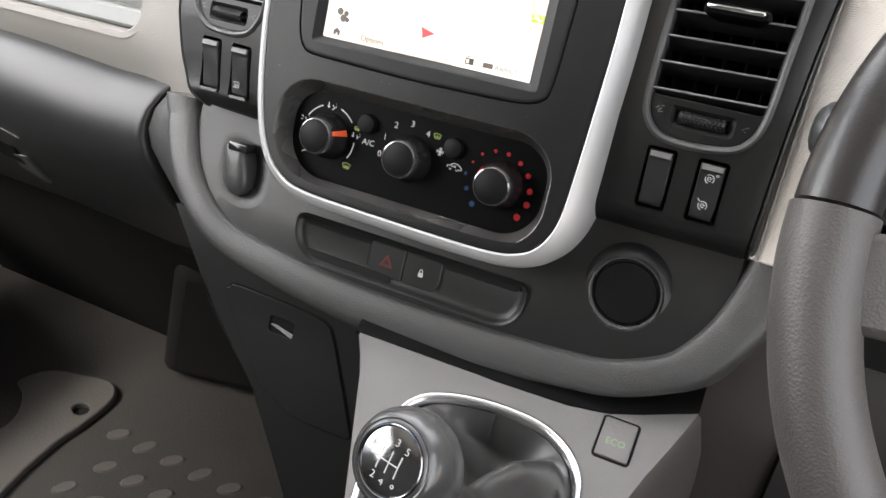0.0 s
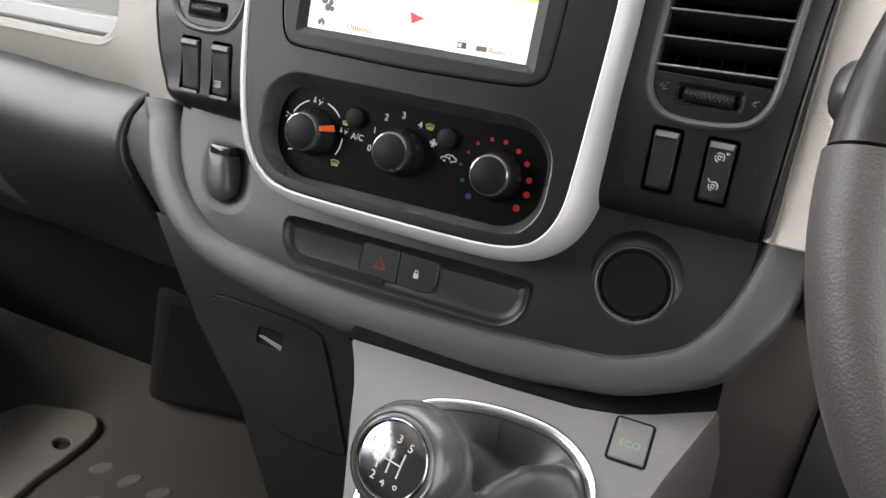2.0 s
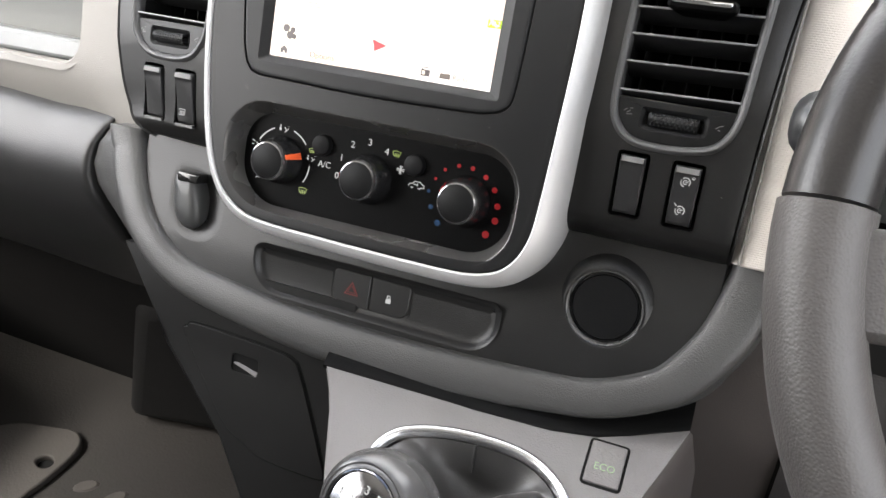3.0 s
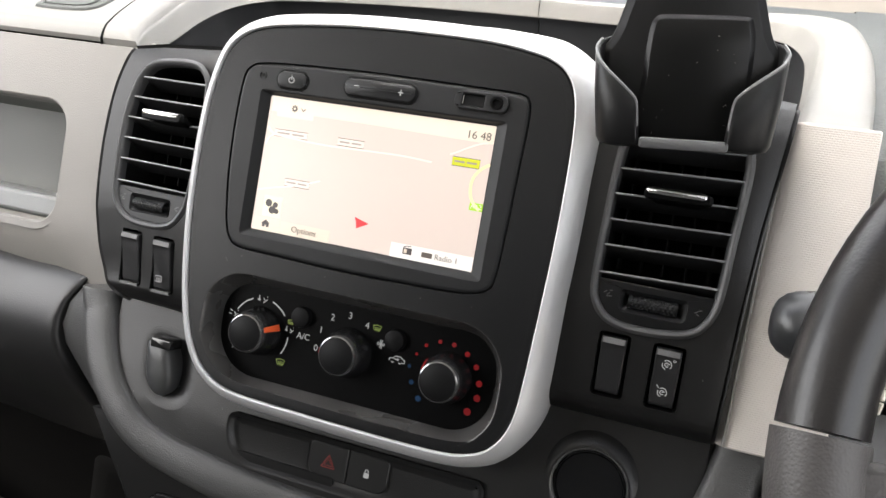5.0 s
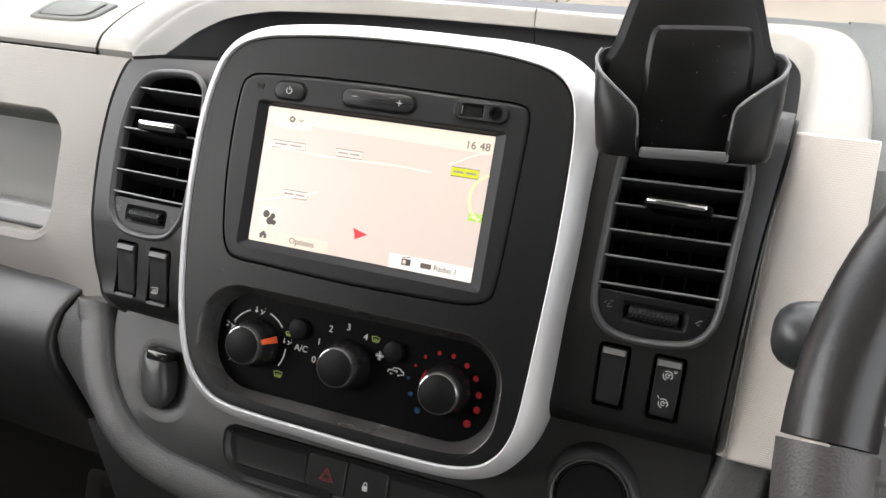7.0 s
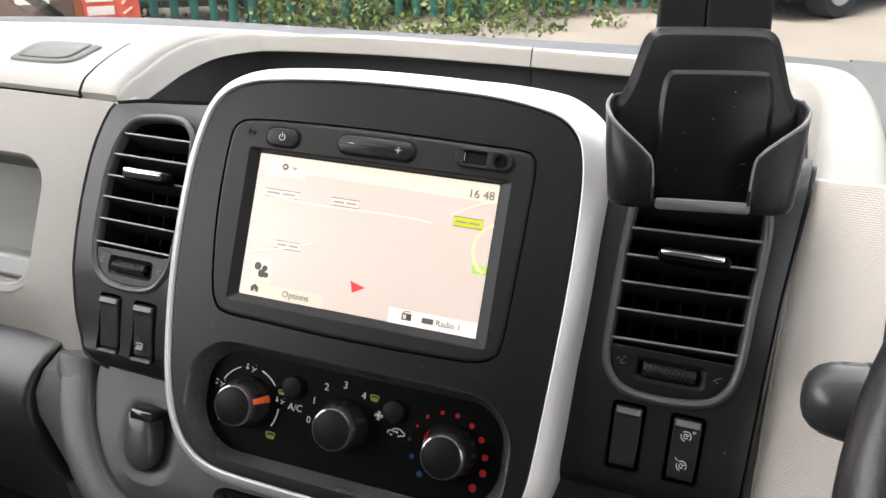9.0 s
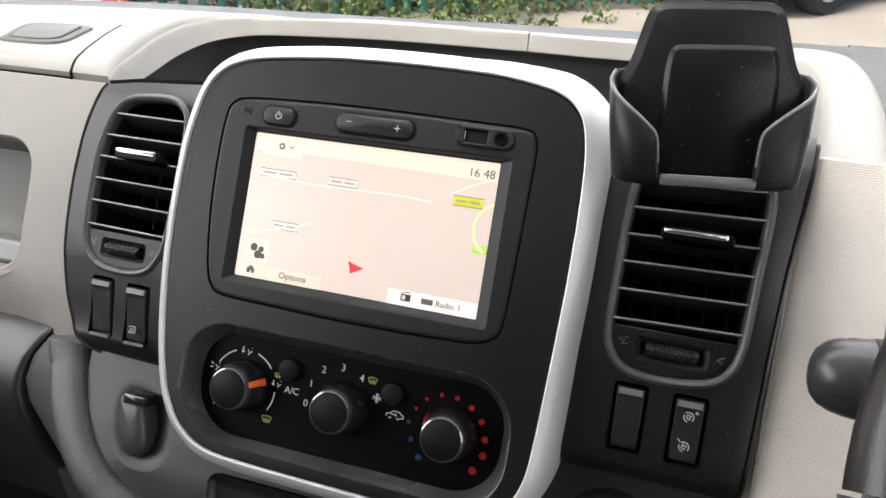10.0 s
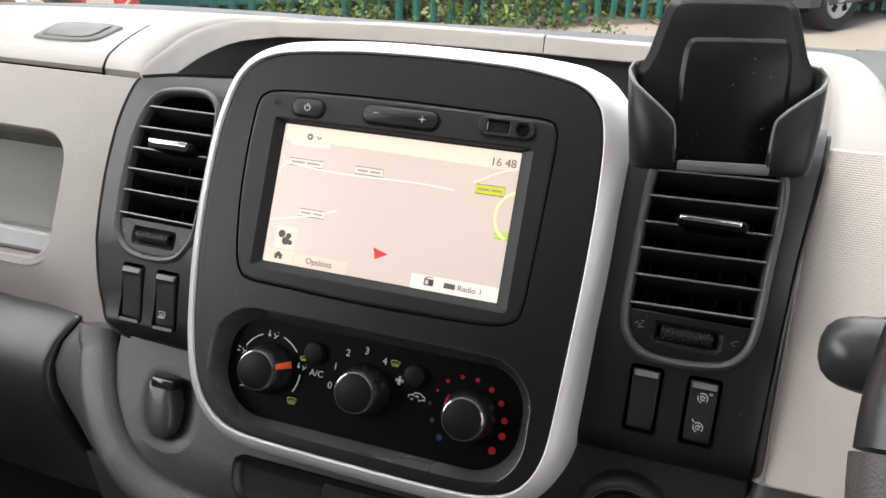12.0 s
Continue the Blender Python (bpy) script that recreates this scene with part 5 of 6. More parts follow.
# soft pleated gaiter: rings from the surround up to the lever's neck
KNOB = Vector((0.1138, -0.2475, 1.0915))
FOOT = GEAR @ Vector((0.012, -0.085, -0.03))
axis = (KNOB - FOOT).normalized()
rows = []
NS = len(OVAL)
foot_ring = [GEAR @ Vector((((x - RC[0]) * 0.90 + RC[0]) * MM, ((y - RC[1]) * 0.90 + RC[1]) * MM, -0.001)) for x, y in OVAL]
neck_top = KNOB - axis * 0.045
for k in range(33):
    f = k / 32
    row = []
    inwards = float(np.interp(f, (0, 0.08, 0.22, 0.5, 0.75, 0.9, 1), (0, 0.05, 0.14, 0.50, 0.80, 0.93, 1)))
    rise = float(np.interp(f, (0, 0.35, 0.55, 0.75, 1), (0, 0.0, 0.12, 0.42, 1)))
    sink = float(np.interp(f, (0, 0.08, 0.22, 0.38, 0.55, 0.75, 1), (0, 0.005, 0.016, 0.020, 0.010, 0.003, 0)))
    for i, p0 in enumerate(foot_ring):
        x, y = OVAL[i]
        a = math.atan2(y - RC[1], x - RC[0])
        neck = neck_top + GEAR.to_3x3() @ Vector((math.cos(a) * 0.013, math.sin(a) * 0.013, 0))
        near = lambda at, w: math.exp(-(((a - radians(at) + math.pi) % (2 * math.pi) - math.pi) / w) ** 2)
        ridge = 0.9 * near(32 + 46 * f, 0.30) + 0.45 * near(-22, 0.28) + 0.7 * near(150 - 20 * f, 0.40) + 0.6 * near(-80, 0.5)
        fold = 0.0022 * math.sin(5 * a + 6 * f) * math.sin(math.pi * f)
        p = p0 + (neck - p0) * inwards
        p.z = p0.z + (neck.z - p0.z) * rise - sink * (1 - min(1.0, ridge)) - (0.018 * near(84, 0.36) + 0.012 * near(6, 0.26)) * math.sin(math.pi * f) + 0.028 * min(1.0, ridge) * math.sin(math.pi * min(1, f * 1.25)) + fold
        row.append(tuple(p))
    rows.append(row)
gaiter = part("gaiter", strips(bmesh.new(), rows, True, False, True), GAITER, lever, "soft folded black leather gaiter", 80)
seam_at = min(range(NS), key=lambda i: abs(math.atan2(OVAL[i][1] - RC[1], OVAL[i][0] - RC[0]) - radians(98)))
part("seam", tube([Vector(rows[k][seam_at]) + Vector((0, -0.0006, 0.0004)) for k in range(6)], 0.0008, 6), GAITER, gaiter, "raised leather seam")
# knob: squat rounded head, chrome cap that faces the driver
CAPM = Matrix.Translation(KNOB) @ Vector((-0.138, -0.723, 0.680)).to_track_quat("Z", "Y").to_matrix().to_4x4()


def turned(prof, n=40):
    return strips(bmesh.new(), [[(r * math.cos(2 * math.pi * i / n) * MM, r * math.sin(2 * math.pi * i / n) * MM, z * MM) for i in range(n)] for r, z in prof], True, True, True)


bm = turned([(0.1, 18.6), (17.6, 18.6), (18.0, 19.2), (18.8, 18.9), (19.6, 18.0), (20.4, 18.2), (21.4, 17.6), (22.8, 16.0), (24.2, 13.0), (25.3, 9.0), (25.9, 4), (26.0, -1), (25.6, -6), (24.6, -11), (22.8, -17), (20.4, -23), (17.6, -29), (15.2, -35), (13.4, -44)])
drop = CAPM.to_3x3().inverted() @ Vector((-0.12, -0.25, -1.0))
for v in bm.verts:
    v.co += drop * max(0.0, 0.012 - v.co.z) ** 2 / 0.05 * 0.30
head = part("knob", bm, KNOB_GREY, lever, "satin dark knob head")
head.matrix_basis = CAPM
bm = turned([(0.1, 21.0), (3, 20.93), (6, 20.72), (9, 20.35), (12, 19.85), (14.5, 19.3), (16.4, 18.8), (16.6, 18)])
for v in bm.verts:
    r, a = math.hypot(v.co.x, v.co.y) / MM, math.atan2(v.co.y, v.co.x)
    v.co.z += 0.14 * MM * math.sin(2 * a + 0.35 * r) * min(1.0, r / 6) * (1 if r < 16 else 0)
cap = part("cap", bm, CAP_CHROME, head, "mirror chrome cap with shift pattern")
part("cap_rim", turned([(16.4, 18.6), (16.5, 19.6), (17.0, 19.9), (17.6, 19.4), (17.7, 18)]), CAP_CHROME, head, "thin chrome rim")
for x in (-4.8, 0.6, 6.0):
    part("pattern_line", block(x - 0.3, x + 0.3, -5.4, 5.4, 19.0, 21.0, None, MM), WHITE_PRINT, cap, "", 0)
part("pattern_line", block(-10.0, 6.0, -0.3, 0.3, 19.0, 21.02, None, MM), WHITE_PRINT, cap, "", 0)
for s, x, y in (("R", -10.4, 4.0), ("1", -4.8, 9.2), ("3", 0.8, 9.8), ("5", 7.0, 8.4), ("2", -5.0, -9.0), ("4", 0.6, -9.8), ("6", 6.8, -8.6)):
    ob = text("numeral", s, 5.2, WHITE_PRINT, cap, 0, 0, 0)
    ob.matrix_basis = pose(x * MM, y * MM, (21.06 - 0.0078 * (x * x + y * y)) * MM)
part("neck", tube([KNOB - axis * 0.030, KNOB - axis * 0.075], 0.0115, 20), BLACK_SATIN, lever)

# economy mode button
eco = thing("eco_button", "grey square eco push button in black surround", "button", m=GEAR)
EO = rrect(78, -28.2, 101.2, 1.4, 2, 4)
part("surround", flat(inset(EO, -1.1), -3, 0.5, edge=0.3), SHADE_BLACK, eco)
eb = part("button", flat(inset(EO, 0.7), -2, 2.0, edge=1.0), CONSOLE_GREY, eco)
ob = text("letters", "ECO", 6.6, ECO_PRINT, eb, 0, 0, 0)
ob.matrix_basis = pose(0.0897, -0.0165, 0.0022)

# knee panel under the steering column
knee = thing("knee_panel", "dark grey trim panel under the steering column", "trim panel", m=pose(0, 0, 0))
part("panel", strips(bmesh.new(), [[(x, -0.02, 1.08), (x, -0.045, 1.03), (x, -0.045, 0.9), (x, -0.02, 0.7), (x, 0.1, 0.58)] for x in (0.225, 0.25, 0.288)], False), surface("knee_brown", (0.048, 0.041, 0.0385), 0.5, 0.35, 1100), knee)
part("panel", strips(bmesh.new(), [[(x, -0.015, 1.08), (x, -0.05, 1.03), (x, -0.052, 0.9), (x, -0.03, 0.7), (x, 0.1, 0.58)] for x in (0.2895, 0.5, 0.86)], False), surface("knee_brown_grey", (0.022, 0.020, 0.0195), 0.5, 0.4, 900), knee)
part("ledge", strips(bmesh.new(), [[(x, 0.03, 1.106), (x, -0.03, 1.100), (x, -0.045, 1.09), (x, -0.045, 1.06), (x, -0.02, 1.05)] for x in (0.268, 0.3, 0.5, 0.86)], False), DARK_GREY, knee)

# ---------------------------------------------------------------- steering wheel
WC = Vector((0.4433, -0.160, 1.232))
WHEEL = Matrix.Translation(WC) @ pose(0, 0, 0, 50.3, 0, 0)      # z of the wheel points to the driver
wheel = thing("steering_wheel", "black leather steering wheel with grey grained spokes", "steering wheel", m=WHEEL)


def rim_arc(a0, a1, R, rx, rz, n=40, m=20):
    rows = []
    for i in range(n + 1):
        a = radians(a0 + (a1 - a0) * i / n)
        rows.append([((R + rx * math.cos(2 * math.pi * k / m)) * math.cos(a), (R + rx * math.cos(2 * math.pi * k / m)) * math.sin(a), rz * math.sin(2 * math.pi * k / m)) for k in range(m)])
    return strips(bmesh.new(), rows, True, True, True)


part("rim", rim_arc(-1, 179.5, 0.185, 0.0160, 0.0178, 60), LEATHER, wheel, "glossy worn black leather rim", 80)
part("lower_rim", rim_arc(180, 359, 0.185, 0.0172, 0.0190, 60), WHEEL_GREY, wheel, "grey grained lower rim", 80)
bm = bmesh.new()
for i in range(46):
    a = radians(176 - i * 1.6)
    p = Vector((0.1695 * math.cos(a), 0.1695 * math.sin(a), 0.0055 + (0.0012 if i % 2 else -0.0012)))
    q = Vector((0.1695 * math.cos(a - 0.022), 0.1695 * math.sin(a - 0.022), 0.0055 + (-0.0012 if i % 2 else 0.0012)))
    tube([p, q], 0.0008, 6, False, bm)
part("stitching", bm, THREAD, wheel, "pale thread stitching")
bm = strips(bmesh.new(), [[(-0.180, -0.045, 0.010), (-0.180, -0.006, 0.012), (-0.180, -0.006, -0.008), (-0.180, -0.045, -0.008)], [(-0.12, -0.04, 0.006), (-0.12, 0.0, 0.008), (-0.12, 0.0, -0.012), (-0.12, -0.04, -0.012)], [(-0.06, -0.045, 0.0), (-0.06, 0.02, 0.0), (-0.06, 0.02, -0.02), (-0.06, -0.045, -0.02)]], True, True, True)
part("spoke", bm, WHEEL_GREY, wheel, "", 60, 0.004)
bm = strips(bmesh.new(), [[(0.180, -0.045, 0.010), (0.180, -0.006, 0.012), (0.180, -0.006, -0.008), (0.180, -0.045, -0.008)], [(0.12, -0.04, 0.006), (0.12, 0.0, 0.008), (0.12, 0.0, -0.012), (0.12, -0.04, -0.012)], [(0.06, -0.045, 0.0), (0.06, 0.02, 0.0), (0.06, 0.02, -0.02), (0.06, -0.045, -0.02)]], True, True, True)
part("spoke", bm, WHEEL_GREY, wheel, "", 60, 0.004)
part("hub", turned([(0.1, 5), (50, 3), (66, -4), (70, -14), (66, -40), (40, -60)]), GRAIN_GREY, wheel)

column = thing("steering_column", "dark grey steering column shroud", "steering column", m=WHEEL)
part("shroud", turned([(0.1, -60), (48, -62), (52, -80), (56, -160), (58, -230)]), DARK_GREY, column)
stalk = thing("column_stalk", "dark grey rounded control stalk", "stalk", m=pose(0, 0, 0))
TIP = Matrix.Translation((0.2416, -0.058, 1.212)) @ pose(0, 0, 0, 0, 90, 0)       # z along the stalk, away from its end
part("arm", tube([WC + Vector((-0.05, 0.06, 0.0)), (0.335, -0.070, 1.214), (0.30, -0.062, 1.213)], [0.012, 0.012, 0.013], 14), DARK_GREY, stalk)
end = part("end_cap", turned([(0.1, 0), (6, 0.5), (10.5, 2.2), (14, 5.5), (16.2, 10), (17.4, 16), (18.0, 22), (18.4, 24)]), surface("stalk_grey", (0.027, 0.028, 0.029), 0.30, 0.05, 1200), stalk, "rounded grey stalk end", 80)
end.matrix_basis = TIP
sleeve = part("sleeve", turned([(18.0, 24.2), (18.8, 24.6), (19.4, 34), (19.8, 50), (16, 62), (12, 66)]), surface("stalk_dark", (0.022, 0.022, 0.023), 0.3), stalk, "glossy dark sleeve", 80)
sleeve.matrix_basis = TIP

# ---------------------------------------------------------------- phone holder
HOLD = Matrix.Translation((0.184, 0.004, 1.270)) @ pose(0, 0, 0, 0, 0, 7) @ pose(0, 0, 0, -20, -1.5, 0)   # x right, y away, z up along the back plate
holder = thing("phone_holder", "empty black plastic phone holder clipped above vent", "phone holder", m=HOLD)
BACK = [(-30, -2), (0, -2), (30, -2), (38, 2), (43, 12), (44.5, 28), (45.5, 46), (42, 52), (39, 58), (36.4, 67), (33.8, 76), (31.4, 82.5), (27, 86.2), (20, 87.2), (0, 87.4), (-20, 87.2), (-27, 86.2), (-31.4, 82.5), (-33.8, 76), (-36.4, 67), (-39, 58), (-42, 52), (-45.5, 46), (-44.5, 28), (-43, 12), (-38, 2)]
BACKS = smooth_line(BACK, 3, True)
part("back_plate", loft([(inset(BACKS, 5.0), -1.2), (inset(BACKS, 4.2), -0.9), (inset(BACKS, 1.8), 1.2), (inset(BACKS, 1.0), 1.5), (inset(BACKS, 0.3), 1.9), (BACKS, 2.6), (BACKS, 4.5), (inset(BACKS, 1.2), 6)], True, True), HOLDER, holder, "", 35)
PADO = smooth_line([(-21.7, 2), (29, 2), (31, 35), (31.2, 49), (30.6, 57), (29.2, 63), (27.2, 65.6), (21.8, 66.2), (1.8, 66.1), (-14.2, 65.8), (-18.8, 64.6), (-21.2, 59.6), (-22.4, 47), (-22.6, 35)], 3, True)
part("pad", loft([(inset(PADO, 2.8), -3.6), (inset(PADO, 2.2), -3.4), (inset(PADO, 0.2), -1.4), (inset(PADO, -0.4), -0.9)], True, False), surface("holder_pad", (0.0042, 0.0042, 0.0042), 0.30, 0.06, 1500, spec=0.24), holder, "raised back pad")


HIGHER = (0, 0, 0.2, 0.8, 1.6, 2.2, 2.4, 2.0, 0.6, 0)       # the right side stands higher at the front


def wing(s):
    """Side of the cradle that wraps round the phone's edge."""
    tops = [(41.5, 5, 54.5), (46.2, 1.5, 52.5), (48.2, -5, 48), (44.6, -15.5, 40), (39, -21, 35), (32, -23.8, 29.4), (26, -24.6, 24.4), (22.6, -24.8, 20), (21.2, -24.8, 8), (20.8, -24.8, 2)]
    wrap = [(41, 6), (44, 1.5), (44.5, -5), (41.8, -15), (37.5, -20), (32, -22.4), (26, -23.4), (22.5, -23.6), (21, -23.6), (20.8, -23.6)]
    if s > 0:
        tops = [(x, y, z + up) for (x, y, z), up in zip(tops, HIGHER)]
    else:
        tops = [(x + max(0.0, -8 - y) * 0.13, y, z) for x, y, z in tops]
        wrap = [(x + max(0.0, -8 - y) * 0.13, y) for x, y in wrap]
    rows = []
    for tx, ty, tz, bx, by in smooth_line([(*a, *b) for a, b in zip(tops, wrap)], 3):
        c = Vector((10, 4))
        p = Vector((bx, by))
        ins = (c - p).normalized()
        low = p + ins * 7
        mid = Vector(((tx + bx) / 2 + 0.5, (ty + by) / 2 - 0.4))
        t2 = Vector((tx, ty))
        ti, pi = t2 + ins * 2.2, p + ins * 2.6
        row = [(*low, -2.5), (*(p + ins * 2.2), -1.2), (*(p + ins * 0.4), 2.0 if tz > 4 else 0.5), (*mid, tz * 0.5 + 2), (tx, ty, tz - 0.6), (*(t2 + ins * 0.5), tz), (*(t2 + ins * 2.4), tz), (*(t2 + ins * 2.9), tz - 0.6), (*pi, 1.5), (*low, 0.5)]
        rows.append([(s * x * MM, y * MM, z * MM) for x, y, z in row])
    return strips(bmesh.new(), rows, True, True, True)


# Thin light tubes draw the reflections along the cradle's upper edges.
EDGE_SHINE = surface("holder_edge_shine", (0.11, 0.11, 0.112), 0.32)
for s in (-1, 1):
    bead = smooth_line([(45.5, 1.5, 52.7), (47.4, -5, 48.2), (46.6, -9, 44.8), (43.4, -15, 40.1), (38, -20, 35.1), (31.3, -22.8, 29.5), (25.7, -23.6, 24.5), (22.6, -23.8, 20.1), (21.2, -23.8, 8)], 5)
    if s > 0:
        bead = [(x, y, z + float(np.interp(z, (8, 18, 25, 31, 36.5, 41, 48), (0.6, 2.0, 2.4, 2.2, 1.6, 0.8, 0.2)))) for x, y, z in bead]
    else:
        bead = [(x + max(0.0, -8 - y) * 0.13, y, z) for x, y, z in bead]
    part("edge_shine", tube([(s * x * MM, y * MM, z * MM) for x, y, z in bead], 0.0009, 8), EDGE_SHINE, holder, "light bead painting the edge's shine")
    part("cradle_side", wing(s), HOLDER_SIDE, holder, "curved cradle side", 45)
part("cradle_floor", slab(rrect(-36, -2.4, 36, 1, 1.5, 3), -17, 6, edge=0.0), HOLDER, holder, bevel=0.001)
part("front_lip", slab(rrect(-21.5, -2.5, 22.0, 3.0, 2.0, 4), -24, -16, edge=1.2), surface("lip_grey", (0.085, 0.085, 0.087), 0.32), holder, "low front lip")
bm = bmesh.new()
rnd_pad = random.Random(5)
for i in range(16):
    bmesh.ops.create_icosphere(bm, subdivisions=1, radius=rnd_pad.uniform(0.1, 0.26) * MM, matrix=Matrix.Translation((rnd_pad.uniform(-21, 25) * MM, -3.65 * MM, rnd_pad.uniform(5, 60) * MM)))
tagged(part("dust", bm, DUST, holder), "tiny pale dust specks", kind="stuff")
part("clip", block(-18, 18, 4, 40, 10, 40, None, MM), SHADE_BLACK, holder, "clip behind the plate", bevel=0.002)
part("upright", slab(rect(-25.7, 60, -2.0, 150), 24, 40), surface("upright_black", (0.004, 0.004, 0.0041), 0.5, 0.06, spec=0.15), holder, "black upright behind the plate", bevel=0.0015)
part("upright", slab(rect(-1.3, 60, 31, 150), 24, 40), surface("upright_black_b", (0.004, 0.004, 0.0041), 0.5, 0.06, spec=0.15), holder, "black upright behind the plate", bevel=0.0015)

# ---------------------------------------------------------------- floor, footwell
mat_t = thing("floor_mat", "worn dark rubber floor mat with oval studs", "floor mat", m=pose(-0.013, -0.044, 0.552))
MAT = smooth_line([(-0.47, -0.5), (-0.47, -0.04), (-0.462, 0.02), (-0.47, 0.06), (-0.44, 0.10), (-0.30, 0.11), (-0.16, 0.08), (-0.12, -0.05), (-0.10, -0.5)], 4, True)
strip = strips(bmesh.new(), [[(x, y, 0.001) for x, y in MAT], [(x, y, 0.006) for x, y in MAT]], True, True, True)
part("mat", strip, RUBBER, mat_t)
for i in range(9):
    for k in range(7):
        cx, cy = -0.435 + 0.046 * i + (0.023 if k % 2 else 0), -0.28 + 0.046 * k
        a = radians(38 + 6 * math.sin(3 * i + 5 * k))
        o = [(cx + 0.017 * math.cos(t) * math.cos(a) - 0.0088 * math.sin(t) * math.sin(a), cy + 0.017 * math.cos(t) * math.sin(a) + 0.0088 * math.sin(t) * math.cos(a)) for t in [2 * math.pi * j / 12 for j in range(12)]]
        part("stud", strips(bmesh.new(), [[(x, y, 0.006) for x, y in o], [(cx + (x - cx) * 0.8, cy + (y - cy) * 0.8, 0.0085) for x, y in o]], True, False, True), RUBBER_LIGHT, mat_t)
cover = thing("floor_cover", "grey moulded floor cover plate with fixing hole", "floor cover", m=pose(-0.014, -0.045, 0.552))
COVER = smooth_line([(-0.86, -0.5), (-0.50, -0.5), (-0.497, -0.10), (-0.487, -0.02), (-0.482, 0.02), (-0.487, 0.045), (-0.51, 0.058), (-0.55, 0.05), (-0.60, 0.035), (-0.625, 0.0), (-0.60, -0.015), (-0.575, -0.05), (-0.59, -0.09), (-0.64, -0.11), (-0.86, -0.11)], 4, True)
hole = [(-0.508 + 0.013 * math.cos(t), 0.003 + 0.009 * math.sin(t)) for t in [2 * math.pi * j / 16 for j in range(16)]]
bm = bmesh.new()
for o in (COVER, hole):
    vs = [bm.verts.new((x, y, 0.012)) for x, y in o]
    for a, b in zip(vs, vs[1:] + vs[:1]):
        bm.edges.new((a, b))
bmesh.ops.triangle_fill(bm, use_beauty=True, edges=bm.edges[:], normal=(0, 0, 1))
ext = bmesh.ops.extrude_face_region(bm, geom=bm.faces[:])
for v in ext["geom"]:
    if isinstance(v, bmesh.types.BMVert):
        v.co.z = 0.001
part("plate", bm, RUBBER_LIGHT, cover, bevel=0.003)
part("hole_shade", strips(bmesh.new(), [[(x, y, 0.0015) for x, y in hole], [(x, y, 0.0025) for x, y in hole]], True, False, True), SHADE_BLACK, cover)

duct = thing("heater_box", "dark heater box in the footwell", "heater", m=pose(-0.011, -0.045, 0))
HEATER = surface("heater_black", (0.006, 0.0058, 0.0056), 0.8, spec=0.2)
part("box", strips(bmesh.new(), [[(-0.475, 0.10, 0.555), (-0.24, 0.14, 0.555), (-0.24, 0.40, 0.555), (-0.475, 0.40, 0.555)], [(-0.385, 0.10, 0.80), (-0.22, 0.14, 0.80), (-0.22, 0.40, 0.80), (-0.385, 0.40, 0.80)]], True, True, True), HEATER, duct, "sloping lower duct", bevel=0.03, seg=4)
part("neck", strips(bmesh.new(), [[(-0.382, 0.105, 0.801), (-0.222, 0.145, 0.801), (-0.222, 0.40, 0.801), (-0.382, 0.40, 0.801)], [(-0.375, 0.12, 0.95), (-0.2, 0.16, 0.95), (-0.2, 0.40, 0.95), (-0.375, 0.40, 0.95)]], True, True, True), HEATER, duct, bevel=0.01)
pocket = thing("door_pocket", "dark door pocket with pale curved edge trim", "door pocket", m=pose(-0.014, -0.040, 0))
part("edge_trim", tube(smooth_line([(-0.64, 0.0, 0.80), (-0.627, 0.004, 0.764), (-0.62, 0.001, 0.712), (-0.62, -0.016, 0.648), (-0.626, -0.046, 0.602), (-0.64, -0.06, 0.58)], 6), 0.0035, 8), surface("pale_trim", (0.55, 0.54, 0.52), 0.4), pocket, "pale curved edge trim")
part("pocket_body", strips(bmesh.new(), [[(-0.86, 0.06, 0.82), (-0.645, 0.0, 0.80), (-0.645, -0.4, 0.80), (-0.86, -0.4, 0.82)], [(-0.86, 0.06, 0.56), (-0.645, -0.06, 0.57), (-0.645, -0.4, 0.57), (-0.86, -0.4, 0.56)]], True, True, True), SHADE_BLACK, pocket)

# ---------------------------------------------------------------- glovebox latch
latch = thing("glovebox_latch", "grey glovebox latch in a dark recess", "latch", m=pose(0, 0, 0))
part("recess", strips(bmesh.new(), [[(-0.510, -0.0310, 0.993), (-0.472, -0.0278, 0.984), (-0.478, -0.0170, 0.953), (-0.522, -0.0185, 0.961)], [(-0.508, 0.004, 0.988), (-0.474, 0.004, 0.980), (-0.480, 0.006, 0.957), (-0.518, 0.006, 0.964)]], True, True, True), SHADE_BLACK, latch, bevel=0.0015)
part("lever", strips(bmesh.new(), [[(-0.484, -0.0235, 0.970), (-0.462, -0.0250, 0.974), (-0.470, -0.0020, 0.921), (-0.503, -0.0085, 0.939)], [(-0.484, -0.005, 0.965), (-0.464, -0.005, 0.968), (-0.472, 0.010, 0.924), (-0.500, 0.006, 0.940)]], True, True, True), surface("latch_grey", (0.055, 0.055, 0.054), 0.5), latch, bevel=0.0025)
part("edge_line", tube(smooth_line([(-0.500, -0.0325, 1.006), (-0.4979, -0.0338, 1.0097), (-0.4736, -0.0340, 1.0101), (-0.4484, -0.0320, 1.0022)], 5), 0.0008, 6), surface("latch_edge", (0.12, 0.12, 0.118), 0.4), latch, "light upper edge")

